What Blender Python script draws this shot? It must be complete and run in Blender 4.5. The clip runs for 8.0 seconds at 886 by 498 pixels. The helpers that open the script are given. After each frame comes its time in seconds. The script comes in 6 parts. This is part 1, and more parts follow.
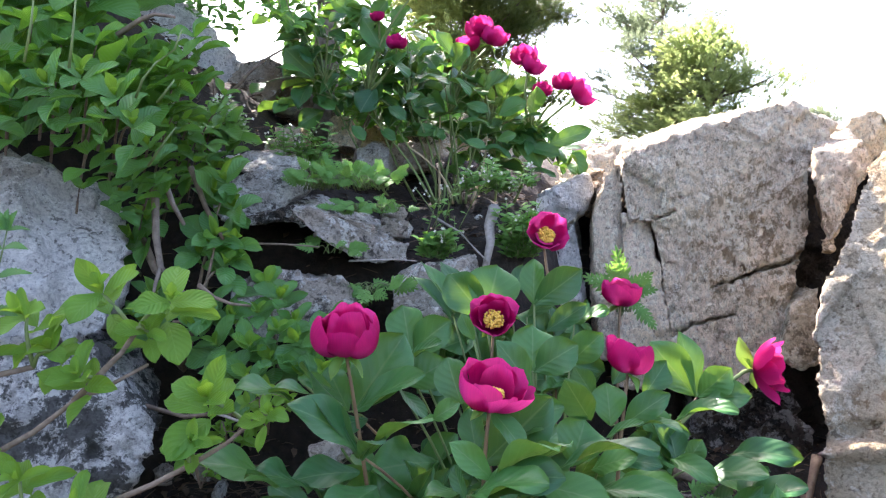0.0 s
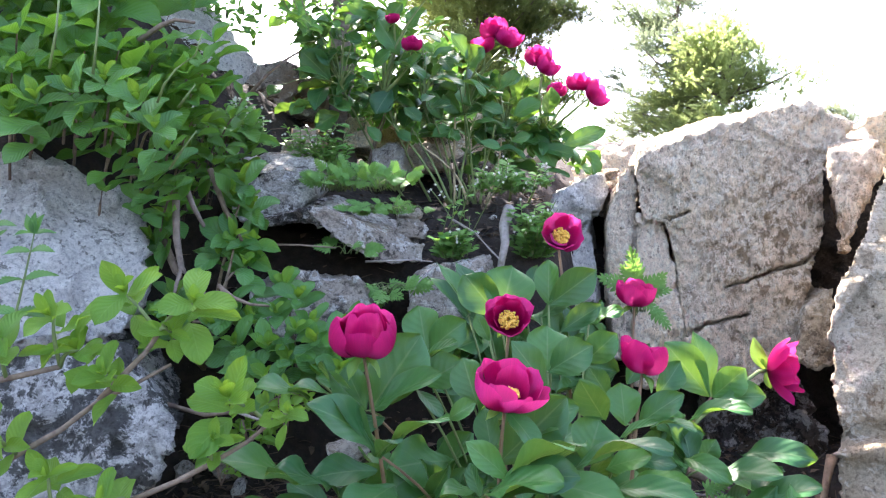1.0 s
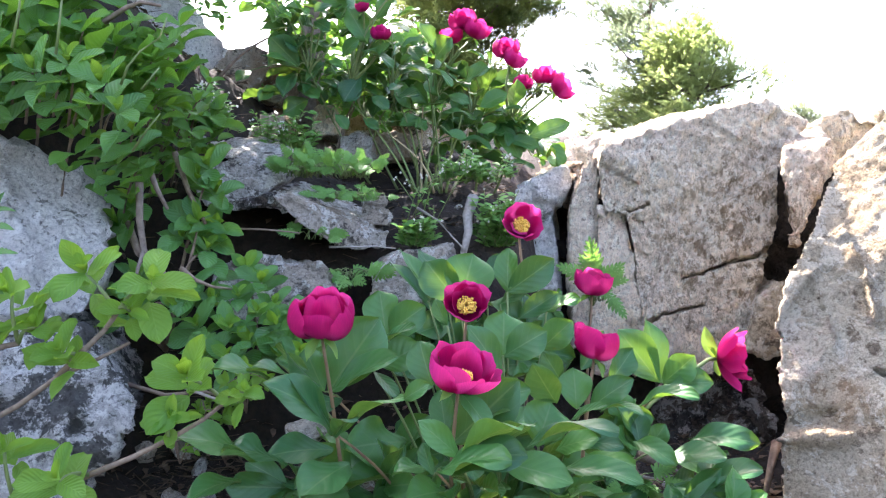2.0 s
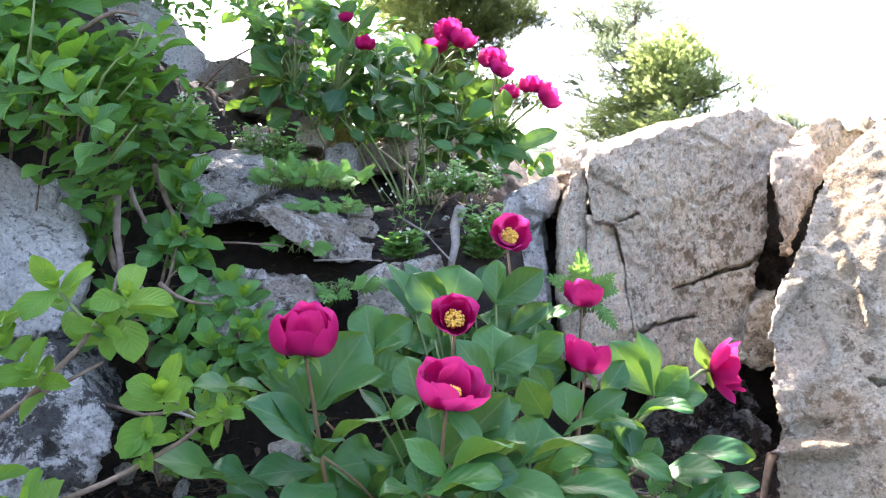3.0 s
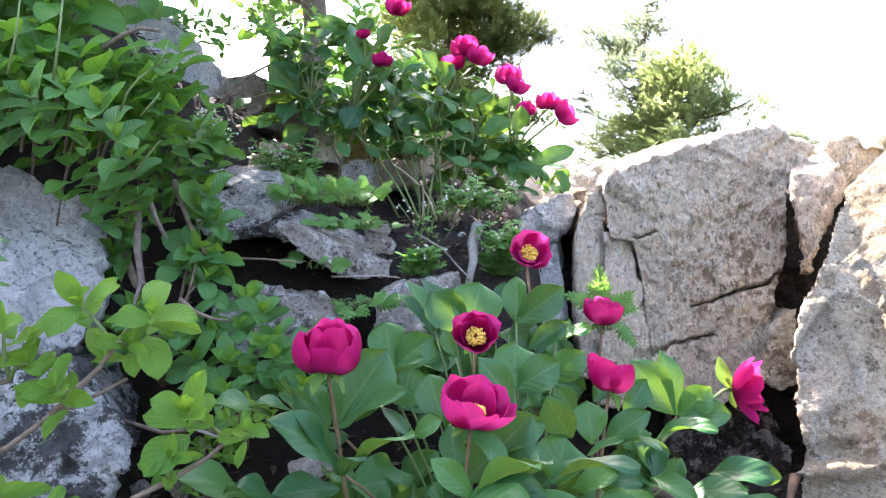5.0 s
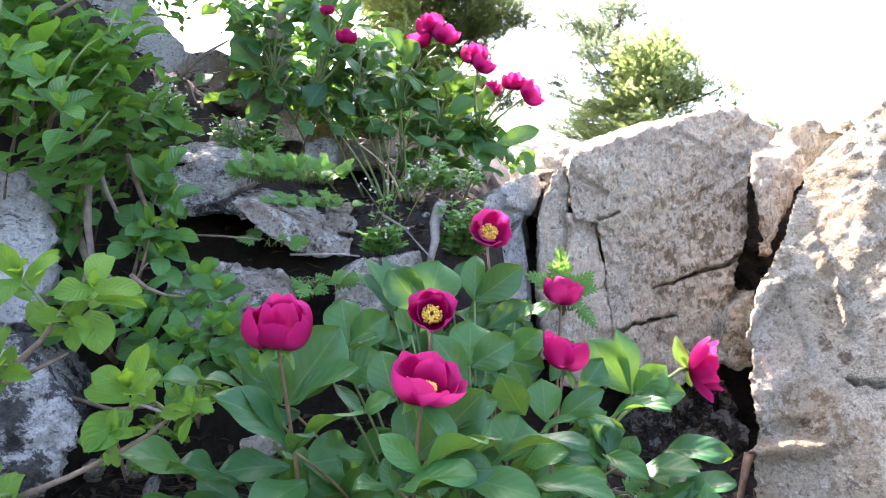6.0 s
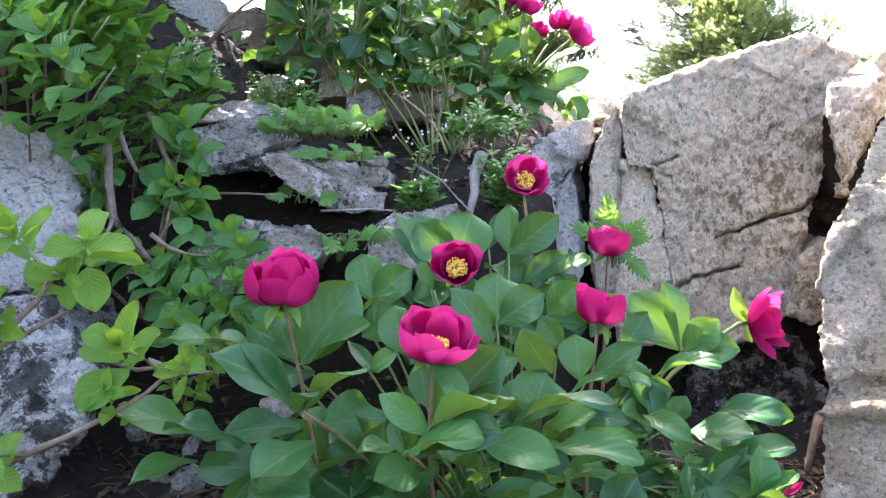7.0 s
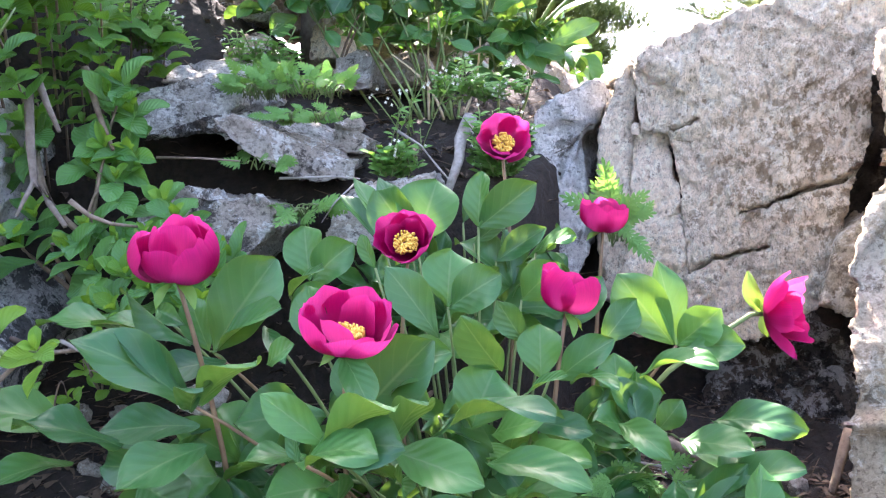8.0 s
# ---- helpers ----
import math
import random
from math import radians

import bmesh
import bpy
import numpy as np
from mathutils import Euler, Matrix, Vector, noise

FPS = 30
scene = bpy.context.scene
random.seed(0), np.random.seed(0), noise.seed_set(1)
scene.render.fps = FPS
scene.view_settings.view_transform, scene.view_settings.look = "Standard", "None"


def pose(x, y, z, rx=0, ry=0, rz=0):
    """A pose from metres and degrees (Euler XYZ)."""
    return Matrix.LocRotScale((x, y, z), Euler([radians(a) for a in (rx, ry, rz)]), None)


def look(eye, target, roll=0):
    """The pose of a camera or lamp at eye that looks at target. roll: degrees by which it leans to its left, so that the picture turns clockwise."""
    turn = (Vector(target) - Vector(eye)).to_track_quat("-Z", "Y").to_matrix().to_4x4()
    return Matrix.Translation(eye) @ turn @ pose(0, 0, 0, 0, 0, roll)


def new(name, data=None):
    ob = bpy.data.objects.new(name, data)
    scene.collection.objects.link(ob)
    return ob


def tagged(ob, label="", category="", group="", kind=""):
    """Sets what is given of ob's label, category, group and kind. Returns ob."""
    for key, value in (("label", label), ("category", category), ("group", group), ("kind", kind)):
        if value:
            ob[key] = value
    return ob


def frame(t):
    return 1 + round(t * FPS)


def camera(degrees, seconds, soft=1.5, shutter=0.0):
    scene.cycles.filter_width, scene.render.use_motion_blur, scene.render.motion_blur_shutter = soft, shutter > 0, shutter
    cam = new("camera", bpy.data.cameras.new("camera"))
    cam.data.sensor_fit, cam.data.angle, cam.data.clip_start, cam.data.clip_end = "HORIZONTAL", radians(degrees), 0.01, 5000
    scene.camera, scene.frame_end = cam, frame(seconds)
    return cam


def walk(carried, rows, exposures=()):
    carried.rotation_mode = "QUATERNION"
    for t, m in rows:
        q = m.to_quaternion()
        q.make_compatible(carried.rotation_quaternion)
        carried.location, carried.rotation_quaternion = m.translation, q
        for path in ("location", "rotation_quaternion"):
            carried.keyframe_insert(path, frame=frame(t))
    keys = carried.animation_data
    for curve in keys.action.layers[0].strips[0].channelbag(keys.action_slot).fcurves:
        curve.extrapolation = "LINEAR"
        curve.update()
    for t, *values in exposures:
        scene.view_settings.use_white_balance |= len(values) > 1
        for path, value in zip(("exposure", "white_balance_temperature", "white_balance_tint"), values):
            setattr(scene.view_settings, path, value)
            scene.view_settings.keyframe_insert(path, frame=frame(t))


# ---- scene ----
cam = camera(61.30, 8.0, 1.2)
PATH = [
    (0.0, look((-0.0000, 0.0000, 0.6000), (-0.0000, 1.0000, 0.6000), -0.000)),
    (0.5, look((-0.0045, 0.0080, 0.5941), (-0.0124, 1.0080, 0.5928), 0.352)),
    (1.0, look((-0.0029, -0.0146, 0.6057), (-0.0213, 0.9852, 0.6027), -0.036)),
    (1.5, look((0.0155, -0.0367, 0.6060), (0.0150, 0.9633, 0.6055), -0.074)),
    (2.0, look((0.0203, -0.0397, 0.5978), (0.0361, 0.9601, 0.5837), 0.951)),
    (2.2, look((0.0244, -0.0275, 0.5966), (0.0523, 0.9720, 0.5873), 0.928)),
    (3.5, look((0.0233, -0.0098, 0.5980), (0.0520, 0.9898, 0.6038), 0.227)),
    (4.0, look((0.0098, -0.0089, 0.5960), (0.0354, 0.9907, 0.6102), 0.344)),
    (5.3, look((-0.0009, -0.0029, 0.6008), (0.0233, 0.9966, 0.6250), 0.713)),
    (5.5, look((0.0070, -0.0032, 0.6020), (0.0405, 0.9961, 0.6219), 0.915)),
    (6.0, look((0.0325, 0.0047, 0.5865), (0.0859, 1.0033, 0.5912), 1.049)),
    (6.5, look((0.0131, 0.0119, 0.5721), (0.0773, 1.0098, 0.5642), 1.993)),
    (6.7, look((0.0270, 0.0410, 0.5770), (0.1010, 2.0380, 0.5170), 1.6)),
    (6.8, look((0.0580, 0.0500, 0.5740), (0.0480, 2.0490, 0.5040), 0.9)),
    (7.0, look((0.1305, 0.0791, 0.5663), (0.0665, 1.0761, 0.5214), -0.630)),
    (7.2, look((0.2060, 0.1030, 0.5650), (0.0210, 2.0920, 0.4730), -1.0)),
    (7.5, look((0.2462, 0.1066, 0.5591), (0.1294, 1.0977, 0.4955), -0.961)),
    (7.8, look((0.2680, 0.1770, 0.5470), (-0.0110, 2.1520, 0.3990), -0.5)),
    (8.0, look((0.2627, 0.2578, 0.5465), (0.1182, 1.2448, 0.4764), -0.212)),
]
EXPOSURES = [(0.0, 2.72, 6380, 21), (0.6, 2.9, 6380, 21), (1.0, 2.98, 6380, 21), (2.0, 3.0, 6380, 21), (5.5, 2.98, 6380, 21), (7.0, 3.05, 6380, 21), (7.5, 3.46, 6380, 23), (8.0, 3.47, 6380, 24)]
walk(cam, PATH, EXPOSURES)

# ---- world, sun, exposure ----
SUN_AZ, SUN_EL = radians(-32), radians(50)      # azimuth from +y, to the right
world = bpy.data.worlds.new("sky")
scene.world = world
world.use_nodes = True
wn = world.node_tree
sky = wn.nodes.new("ShaderNodeTexSky")
sky.sky_type, sky.sun_disc = "NISHITA", False
sky.sun_elevation, sky.sun_rotation = SUN_EL, SUN_AZ
sky.air_density, sky.dust_density, sky.ozone_density = 1.0, 4.0, 1.0
wn.nodes["Background"].inputs[1].default_value = 0.15
wn.links.new(sky.outputs[0], wn.nodes["Background"].inputs[0])
sun_dir = Vector((math.sin(SUN_AZ) * math.cos(SUN_EL), math.cos(SUN_AZ) * math.cos(SUN_EL), math.sin(SUN_EL)))
sun = new("sun", bpy.data.lights.new("sun", "SUN"))
sun.data.energy, sun.data.angle, sun.data.color = 5.0, radians(0.5), (1.0, 0.95, 0.86)
sun.matrix_world = look(sun_dir * 30, (0, 0, 0))


# ---- node materials ----
def nodes_of(name):
    m = bpy.data.materials.new(name)
    m.use_nodes = True
    nt = m.node_tree
    b = nt.nodes["Principled BSDF"]
    return m, nt, b


def add(nt, kind, **values):
    n = nt.nodes.new(kind)
    for k, v in values.items():
        n.inputs[k.replace("_", " ")].default_value = v
    return n


def ramp(nt, fac, stops):
    r = nt.nodes.new("ShaderNodeValToRGB")
    e = r.color_ramp.elements
    while len(e) < len(stops):
        e.new(0.5)
    for i, (p, c) in enumerate(stops):
        e[i].position, e[i].color = p, (*c, 1) if len(c) == 3 else c
    nt.links.new(fac, r.inputs[0])
    return r.outputs[0]


def mix(nt, fac, a, b, blend="MIX"):
    n = nt.nodes.new("ShaderNodeMix")
    n.data_type, n.blend_type = "RGBA", blend
    for sock, v in ((n.inputs[0], fac), (n.inputs[6], a), (n.inputs[7], b)):
        if isinstance(v, (int, float)):
            sock.default_value = v
        elif isinstance(v, tuple):
            sock.default_value = (*v, 1)
        else:
            nt.links.new(v, sock)
    return n.outputs[2]


def math_node(nt, op, a, b=0.0, c=0.0):
    n = nt.nodes.new("ShaderNodeMath")
    n.operation = op
    for sock, v in zip(n.inputs, (a, b, c)):
        if isinstance(v, (int, float)):
            sock.default_value = v
        else:
            nt.links.new(v, sock)
    return n.outputs[0]


def noise_of(nt, scale, detail=6.0, rough=0.6, vec=None, distort=0.0):
    n = add(nt, "ShaderNodeTexNoise", Scale=scale, Detail=detail, Roughness=rough, Distortion=distort)
    if vec is None:
        vec = nt.nodes.new("ShaderNodeTexCoord").outputs["Object"]
    nt.links.new(vec, n.inputs["Vector"])
    return n.outputs["Fac"]


def rock_material(name, base, pale, dark, warm, dark_amount=0.5, crust=0.5, patch=26.0, grain=0.45, streak=1.0, stain=None, flake=0.35):
    """Weathered limestone: mottled base, pale lichen crust, dark algae blotches and specks, warm stains, pitted relief.
    patch: how many crust patches a metre; streak: above 1 draws the relief out downwards; flake: how strongly scales stand off the face."""
    m, nt, b = nodes_of(name)
    geo = nt.nodes.new("ShaderNodeNewGeometry").outputs["Position"]
    mapping = nt.nodes.new("ShaderNodeMapping")
    mapping.inputs["Scale"].default_value = (1.0, 1.0, 1.0 / streak)
    nt.links.new(geo, mapping.inputs[0])
    drawn = mapping.outputs[0]
    big, mid, fine = noise_of(nt, 4.0, 5, 0.6, geo), noise_of(nt, patch, 9, 0.72, drawn, 0.25), noise_of(nt, 130, 6, 0.72, drawn)
    c = mix(nt, ramp(nt, big, [(0.42, (0, 0, 0)), (0.58, (1, 1, 1))]), base, warm)
    lo = 0.58 - 0.1 * crust
    c = mix(nt, ramp(nt, mid, [(lo, (0, 0, 0)), (lo + 0.035, (0.9, 0.9, 0.9))]), c, pale)
    blot = noise_of(nt, 0.4 * patch, 10, 0.78, geo, 0.2)
    lo = 0.63 - 0.14 * dark_amount
    c = mix(nt, ramp(nt, blot, [(lo, (0, 0, 0)), (lo + 0.03, (0.85, 0.85, 0.85))]), c, dark)
    speck = noise_of(nt, 75, 5, 0.65, drawn)
    c = mix(nt, ramp(nt, speck, [(0.605, (0, 0, 0)), (0.64, (0.7, 0.7, 0.7))]), c, dark)
    if stain:
        away = nt.nodes.new("ShaderNodeVectorMath")
        away.operation = "DISTANCE"
        away.inputs[1].default_value = stain[0]
        nt.links.new(geo, away.inputs[0])
        ragged = math_node(nt, "ADD", math_node(nt, "DIVIDE", away.outputs["Value"], stain[1]), math_node(nt, "MULTIPLY", noise_of(nt, 14, 6, 0.7, geo), 1.1))
        zone = ramp(nt, math_node(nt, "SUBTRACT", ragged, 0.55), [(0.45, (1, 1, 1)), (1.0, (0, 0, 0))])
        flecks = ramp(nt, noise_of(nt, 48, 8, 0.75, drawn), [(0.50, (0, 0, 0)), (0.55, (0.8, 0.8, 0.8))])
        c = mix(nt, mix(nt, 1.0, zone, flecks, "MULTIPLY"), c, (0.17, 0.105, 0.05))
        c = mix(nt, math_node(nt, "MULTIPLY", zone, 0.22), c, (0.50, 0.34, 0.19))
    scales = noise_of(nt, 1.1 * patch, 5, 0.62, drawn, 0.6)
    rim = ramp(nt, math_node(nt, "ABSOLUTE", math_node(nt, "SUBTRACT", math_node(nt, "FRACT", math_node(nt, "MULTIPLY", scales, 7.0)), 0.5)), [(0.0, (1, 1, 1)), (0.10, (0, 0, 0))])
    broken = ramp(nt, noise_of(nt, 9, 4, 0.6, geo), [(0.42, (0, 0, 0)), (0.58, (flake, flake, flake))])
    c = mix(nt, mix(nt, 1.0, rim, broken, "MULTIPLY"), c, dark)
    fleck = noise_of(nt, 2.4 * patch, 4, 0.60, drawn, 0.8)
    thin = ramp(nt, math_node(nt, "ABSOLUTE", math_node(nt, "SUBTRACT", math_node(nt, "FRACT", math_node(nt, "MULTIPLY", fleck, 4.0)), 0.5)), [(0.0, (1, 1, 1)), (0.12, (0, 0, 0))])
    patchy = ramp(nt, noise_of(nt, 22, 5, 0.65, geo), [(0.44, (0, 0, 0)), (0.56, (1.2 * flake,) * 3)])
    c = mix(nt, mix(nt, 1.0, thin, patchy, "MULTIPLY"), c, dark)
    steps = math_node(nt, "DIVIDE", math_node(nt, "FLOOR", math_node(nt, "ADD", math_node(nt, "MULTIPLY", scales, 7.0), 0.5)), 7.0)
    # Fine grain darkens the pits in colour, as the relief shades too weakly.
    c = mix(nt, 0.8, c, ramp(nt, fine, [(0.36, (1 - grain,) * 3), (0.52, (1.0, 1.0, 1.0))]), "MULTIPLY")
    nt.links.new(c, b.inputs["Base Color"])
    b.inputs["Roughness"].default_value = 0.95
    b.inputs["Specular IOR Level"].default_value = 0.2
    h = math_node(nt, "ADD", math_node(nt, "MULTIPLY", mid, 0.40), math_node(nt, "MULTIPLY", fine, 0.60))
    h = math_node(nt, "ADD", h, math_node(nt, "MULTIPLY", steps, 1.2 * flake))
    bump = add(nt, "ShaderNodeBump", Strength=1.0, Distance=0.034)
    nt.links.new(h, bump.inputs["Height"])
    nt.links.new(bump.outputs[0], b.inputs["Normal"])
    return m


def leaf_material(name, low, high, vein, trans, gloss=0.42, ribs=9.0, glow=0.42, pleat=0.5, lines=0.35, sheen=0.30):
    """A leaf blade: colour drifts from leaf to leaf, midrib and side veins, light shines through."""
    m, nt, b = nodes_of(name)
    uv = nt.nodes.new("ShaderNodeUVMap").outputs[0]
    sep = nt.nodes.new("ShaderNodeSeparateXYZ")
    nt.links.new(uv, sep.inputs[0])
    across = math_node(nt, "ABSOLUTE", math_node(nt, "SUBTRACT", sep.outputs[0], 0.5))
    rnd = math_node(nt, "FRACT", math_node(nt, "ADD", nt.nodes.new("ShaderNodeObjectInfo").outputs["Random"],
                                            nt.nodes.new("ShaderNodeNewGeometry").outputs["Random Per Island"]))
    c = mix(nt, rnd, low, high)
    geo = nt.nodes.new("ShaderNodeNewGeometry").outputs["Position"]
    blotch = noise_of(nt, 45, 5, 0.6, geo)
    c = mix(nt, 0.45, c, ramp(nt, blotch, [(0.3, (0.55, 0.6, 0.5)), (0.7, (1.0, 1.0, 1.0))]), "MULTIPLY")
    rib = math_node(nt, "SINE", math_node(nt, "MULTIPLY", math_node(nt, "SUBTRACT", sep.outputs[1], math_node(nt, "MULTIPLY", across, 0.7)), ribs * 6.283))
    ribline = ramp(nt, rib, [(0.86, (0, 0, 0)), (0.99, (lines,) * 3)])
    c = mix(nt, ribline, c, vein)
    mid = ramp(nt, across, [(0.008, (0.45, 0.45, 0.45)), (0.030, (0, 0, 0))])
    c = mix(nt, mid, c, vein)
    c = mix(nt, ramp(nt, across, [(0.470, (0, 0, 0)), (0.495, (0.22, 0.22, 0.22))]), c, vein)
    nt.links.new(c, b.inputs["Base Color"])
    b.inputs["Roughness"].default_value = gloss
    b.inputs["Specular IOR Level"].default_value = sheen
    bump = add(nt, "ShaderNodeBump", Strength=pleat, Distance=0.002)
    nt.links.new(math_node(nt, "ADD", math_node(nt, "MULTIPLY", rib, 0.5), blotch), bump.inputs["Height"])
    nt.links.new(bump.outputs[0], b.inputs["Normal"])
    t = nt.nodes.new("ShaderNodeBsdfTranslucent")
    nt.links.new(mix(nt, 0.75, c, trans), t.inputs[0])
    mx = nt.nodes.new("ShaderNodeMixShader")
    mx.inputs[0].default_value = glow
    nt.links.new(b.outputs[0], mx.inputs[1])
    nt.links.new(t.outputs[0], mx.inputs[2])
    nt.links.new(mx.outputs[0], nt.nodes["Material Output"].inputs[0])
    return m


def plain_material(name, lo, hi, scale=40.0, rough=0.8, bump=0.4, glow=0.0):
    m, nt, b = nodes_of(name)
    geo = nt.nodes.new("ShaderNodeNewGeometry")
    n = noise_of(nt, scale, 7, 0.65, geo.outputs["Position"])
    c = ramp(nt, n, [(0.3, lo), (0.7, hi)])
    tone = mix(nt, 0.35, c, ramp(nt, geo.outputs["Random Per Island"], [(0.0, (0.5, 0.5, 0.5)), (1.0, (1, 1, 1))]), "MULTIPLY")
    nt.links.new(tone, b.inputs["Base Color"])
    b.inputs["Roughness"].default_value = rough
    bm_ = add(nt, "ShaderNodeBump", Strength=bump, Distance=0.008 if bump >= 1 else 0.004)
    nt.links.new(n, bm_.inputs["Height"])
    nt.links.new(bm_.outputs[0], b.inputs["Normal"])
    if glow:
        t = nt.nodes.new("ShaderNodeBsdfTranslucent")
        nt.links.new(tone, t.inputs[0])
        mx = nt.nodes.new("ShaderNodeMixShader")
        mx.inputs[0].default_value = glow
        nt.links.new(b.outputs[0], mx.inputs[1])
        nt.links.new(t.outputs[0], mx.inputs[2])
        nt.links.new(mx.outputs[0], nt.nodes["Material Output"].inputs[0])
    return m


def petal_material():
    m, nt, b = nodes_of("petal")
    uv = nt.nodes.new("ShaderNodeUVMap").outputs[0]
    sep = nt.nodes.new("ShaderNodeSeparateXYZ")
    nt.links.new(uv, sep.inputs[0])
    streak = add(nt, "ShaderNodeMapping")
    streak.inputs["Scale"].default_value = (40, 3, 1)
    nt.links.new(uv, streak.inputs[0])
    s = noise_of(nt, 1.0, 4, 0.6, streak.outputs[0])
    # Foot-to-lip ramp also paints in the folds' shade and the lit rims.
    c = ramp(nt, sep.outputs[1], [(0.0, (0.10, 0.001, 0.020)), (0.45, (0.31, 0.002, 0.070)), (0.85, (0.48, 0.004, 0.115)), (1.0, (0.60, 0.012, 0.165))])
    c = mix(nt, 0.7, c, ramp(nt, s, [(0.3, (0.5, 0.42, 0.5)), (0.7, (1, 1, 1))]), "MULTIPLY")
    rnd = nt.nodes.new("ShaderNodeObjectInfo").outputs["Random"]
    c = mix(nt, 0.4, c, ramp(nt, rnd, [(0, (0.7, 0.6, 0.65)), (1, (1, 1, 1))]), "MULTIPLY")
    nt.links.new(c, b.inputs["Base Color"])
    b.inputs["Roughness"].default_value = 0.55
    b.inputs["Specular IOR Level"].default_value = 0.08
    bump = add(nt, "ShaderNodeBump", Strength=0.6, Distance=0.002)
    nt.links.new(s, bump.inputs["Height"])
    nt.links.new(bump.outputs[0], b.inputs["Normal"])
    t = nt.nodes.new("ShaderNodeBsdfTranslucent")
    nt.links.new(mix(nt, 0.7, c, (0.98, 0.10, 0.42)), t.inputs[0])
    mx = nt.nodes.new("ShaderNodeMixShader")
    mx.inputs[0].default_value = 0.42
    nt.links.new(b.outputs[0], mx.inputs[1])
    nt.links.new(t.outputs[0], mx.inputs[2])
    nt.links.new(mx.outputs[0], nt.nodes["Material Output"].inputs[0])
    return m


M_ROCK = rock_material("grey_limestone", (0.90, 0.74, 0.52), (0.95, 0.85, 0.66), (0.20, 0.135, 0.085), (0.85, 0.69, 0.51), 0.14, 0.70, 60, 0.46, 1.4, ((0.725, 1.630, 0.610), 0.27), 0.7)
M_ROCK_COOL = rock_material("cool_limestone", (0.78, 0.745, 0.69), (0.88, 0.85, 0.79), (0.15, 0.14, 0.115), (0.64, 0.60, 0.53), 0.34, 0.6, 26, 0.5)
M_ROCK_LICHEN = rock_material("lichened_limestone", (0.56, 0.54, 0.50), (0.82, 0.80, 0.75), (0.04, 0.04, 0.036), (0.46, 0.44, 0.40), 0.95, 1.1, 34, 0.6)
M_ROCK_BROWN = rock_material("brown_limestone", (0.56, 0.46, 0.35), (0.70, 0.63, 0.53), (0.08, 0.063, 0.048), (0.36, 0.25, 0.16), 0.6, 0.3)
M_ROCK_RUST = rock_material("stained_limestone", (0.57, 0.49, 0.35), (0.69, 0.61, 0.46), (0.17, 0.125, 0.08), (0.47, 0.36, 0.23), 0.42, 0.7, 16, 0.5, 1.0, ((0.735, 1.262, 0.335), 0.07), 0.5)
M_ROCK_GREY = rock_material("crusted_limestone", (0.53, 0.505, 0.44), (0.75, 0.725, 0.65), (0.07, 0.06, 0.05), (0.47, 0.40, 0.32), 0.55, 0.6, 24, 0.65)
# Crusted rock whose dark base carries the shade of cleft and hollow.
M_ROCK_SHADE = rock_material("shade_dark_rock", (0.17, 0.14, 0.115), (0.60, 0.57, 0.52), (0.02, 0.017, 0.014), (0.15, 0.115, 0.085), 0.8, 0.9, 30, 0.6)
# Near-black base stands for the deep shade in gaps between rocks.
M_ROCK_GAP_SHADE = rock_material("gap_shade_rock", (0.035, 0.03, 0.024), (0.07, 0.06, 0.05), (0.015, 0.013, 0.011), (0.04, 0.032, 0.025), 0.8, 0.3, 16, 0.6)
M_SOIL = plain_material("soil", (0.008, 0.0055, 0.0035), (0.036, 0.024, 0.015), 60, 0.95, 1.0)
M_LITTER = plain_material("litter", (0.040, 0.025, 0.014), (0.20, 0.135, 0.085), 30, 0.9, 0.4)
M_BARK = plain_material("bark", (0.10, 0.075, 0.055), (0.24, 0.19, 0.15), 70, 0.9, 0.8)
M_TWIG = plain_material("twig_bark", (0.12, 0.08, 0.055), (0.27, 0.20, 0.14), 90, 0.85, 0.6)
M_DEADWOOD = plain_material("weathered_wood", (0.20, 0.17, 0.14), (0.40, 0.36, 0.32), 80, 0.9, 0.8)
M_PEONY = leaf_material("peony_leaf", (0.017, 0.090, 0.031), (0.064, 0.188, 0.040), (0.16, 0.24, 0.09), (0.23, 0.39, 0.035), 0.38, 6.0, 0.22, 0.20, 0.10, 0.38)
M_SHRUB = leaf_material("shrub_leaf", (0.058, 0.185, 0.054), (0.122, 0.300, 0.076), (0.15, 0.30, 0.10), (0.26, 0.52, 0.035), 0.38, 8.0, 0.40, 0.5, 0.22, 0.45)
M_YOUNG = leaf_material("young_leaf", (0.085, 0.225, 0.030), (0.165, 0.320, 0.042), (0.22, 0.38, 0.08), (0.38, 0.60, 0.04), 0.50, 8.0, 0.42, 0.5, 0.22)
M_SEPAL = leaf_material("sepal_leaf", (0.13, 0.27, 0.06), (0.22, 0.36, 0.08), (0.24, 0.36, 0.10), (0.42, 0.62, 0.06), 0.45, 3.0, 0.40, 0.15, 0.05)
M_DARKLEAF = leaf_material("bank_leaf", (0.058, 0.175, 0.042), (0.120, 0.285, 0.056), (0.12, 0.24, 0.07), (0.24, 0.48, 0.025), 0.40, 9.0, 0.42, 0.4, 0.2)
M_HERB = leaf_material("herb_leaf", (0.10, 0.26, 0.06), (0.17, 0.35, 0.09), (0.18, 0.34, 0.12), (0.28, 0.50, 0.06), 0.5, 4.0, 0.36, 0.3)
M_NEEDLE = plain_material("needles", (0.29, 0.36, 0.12), (0.48, 0.56, 0.22), 8.0, 0.6, 0.0, 0.62)
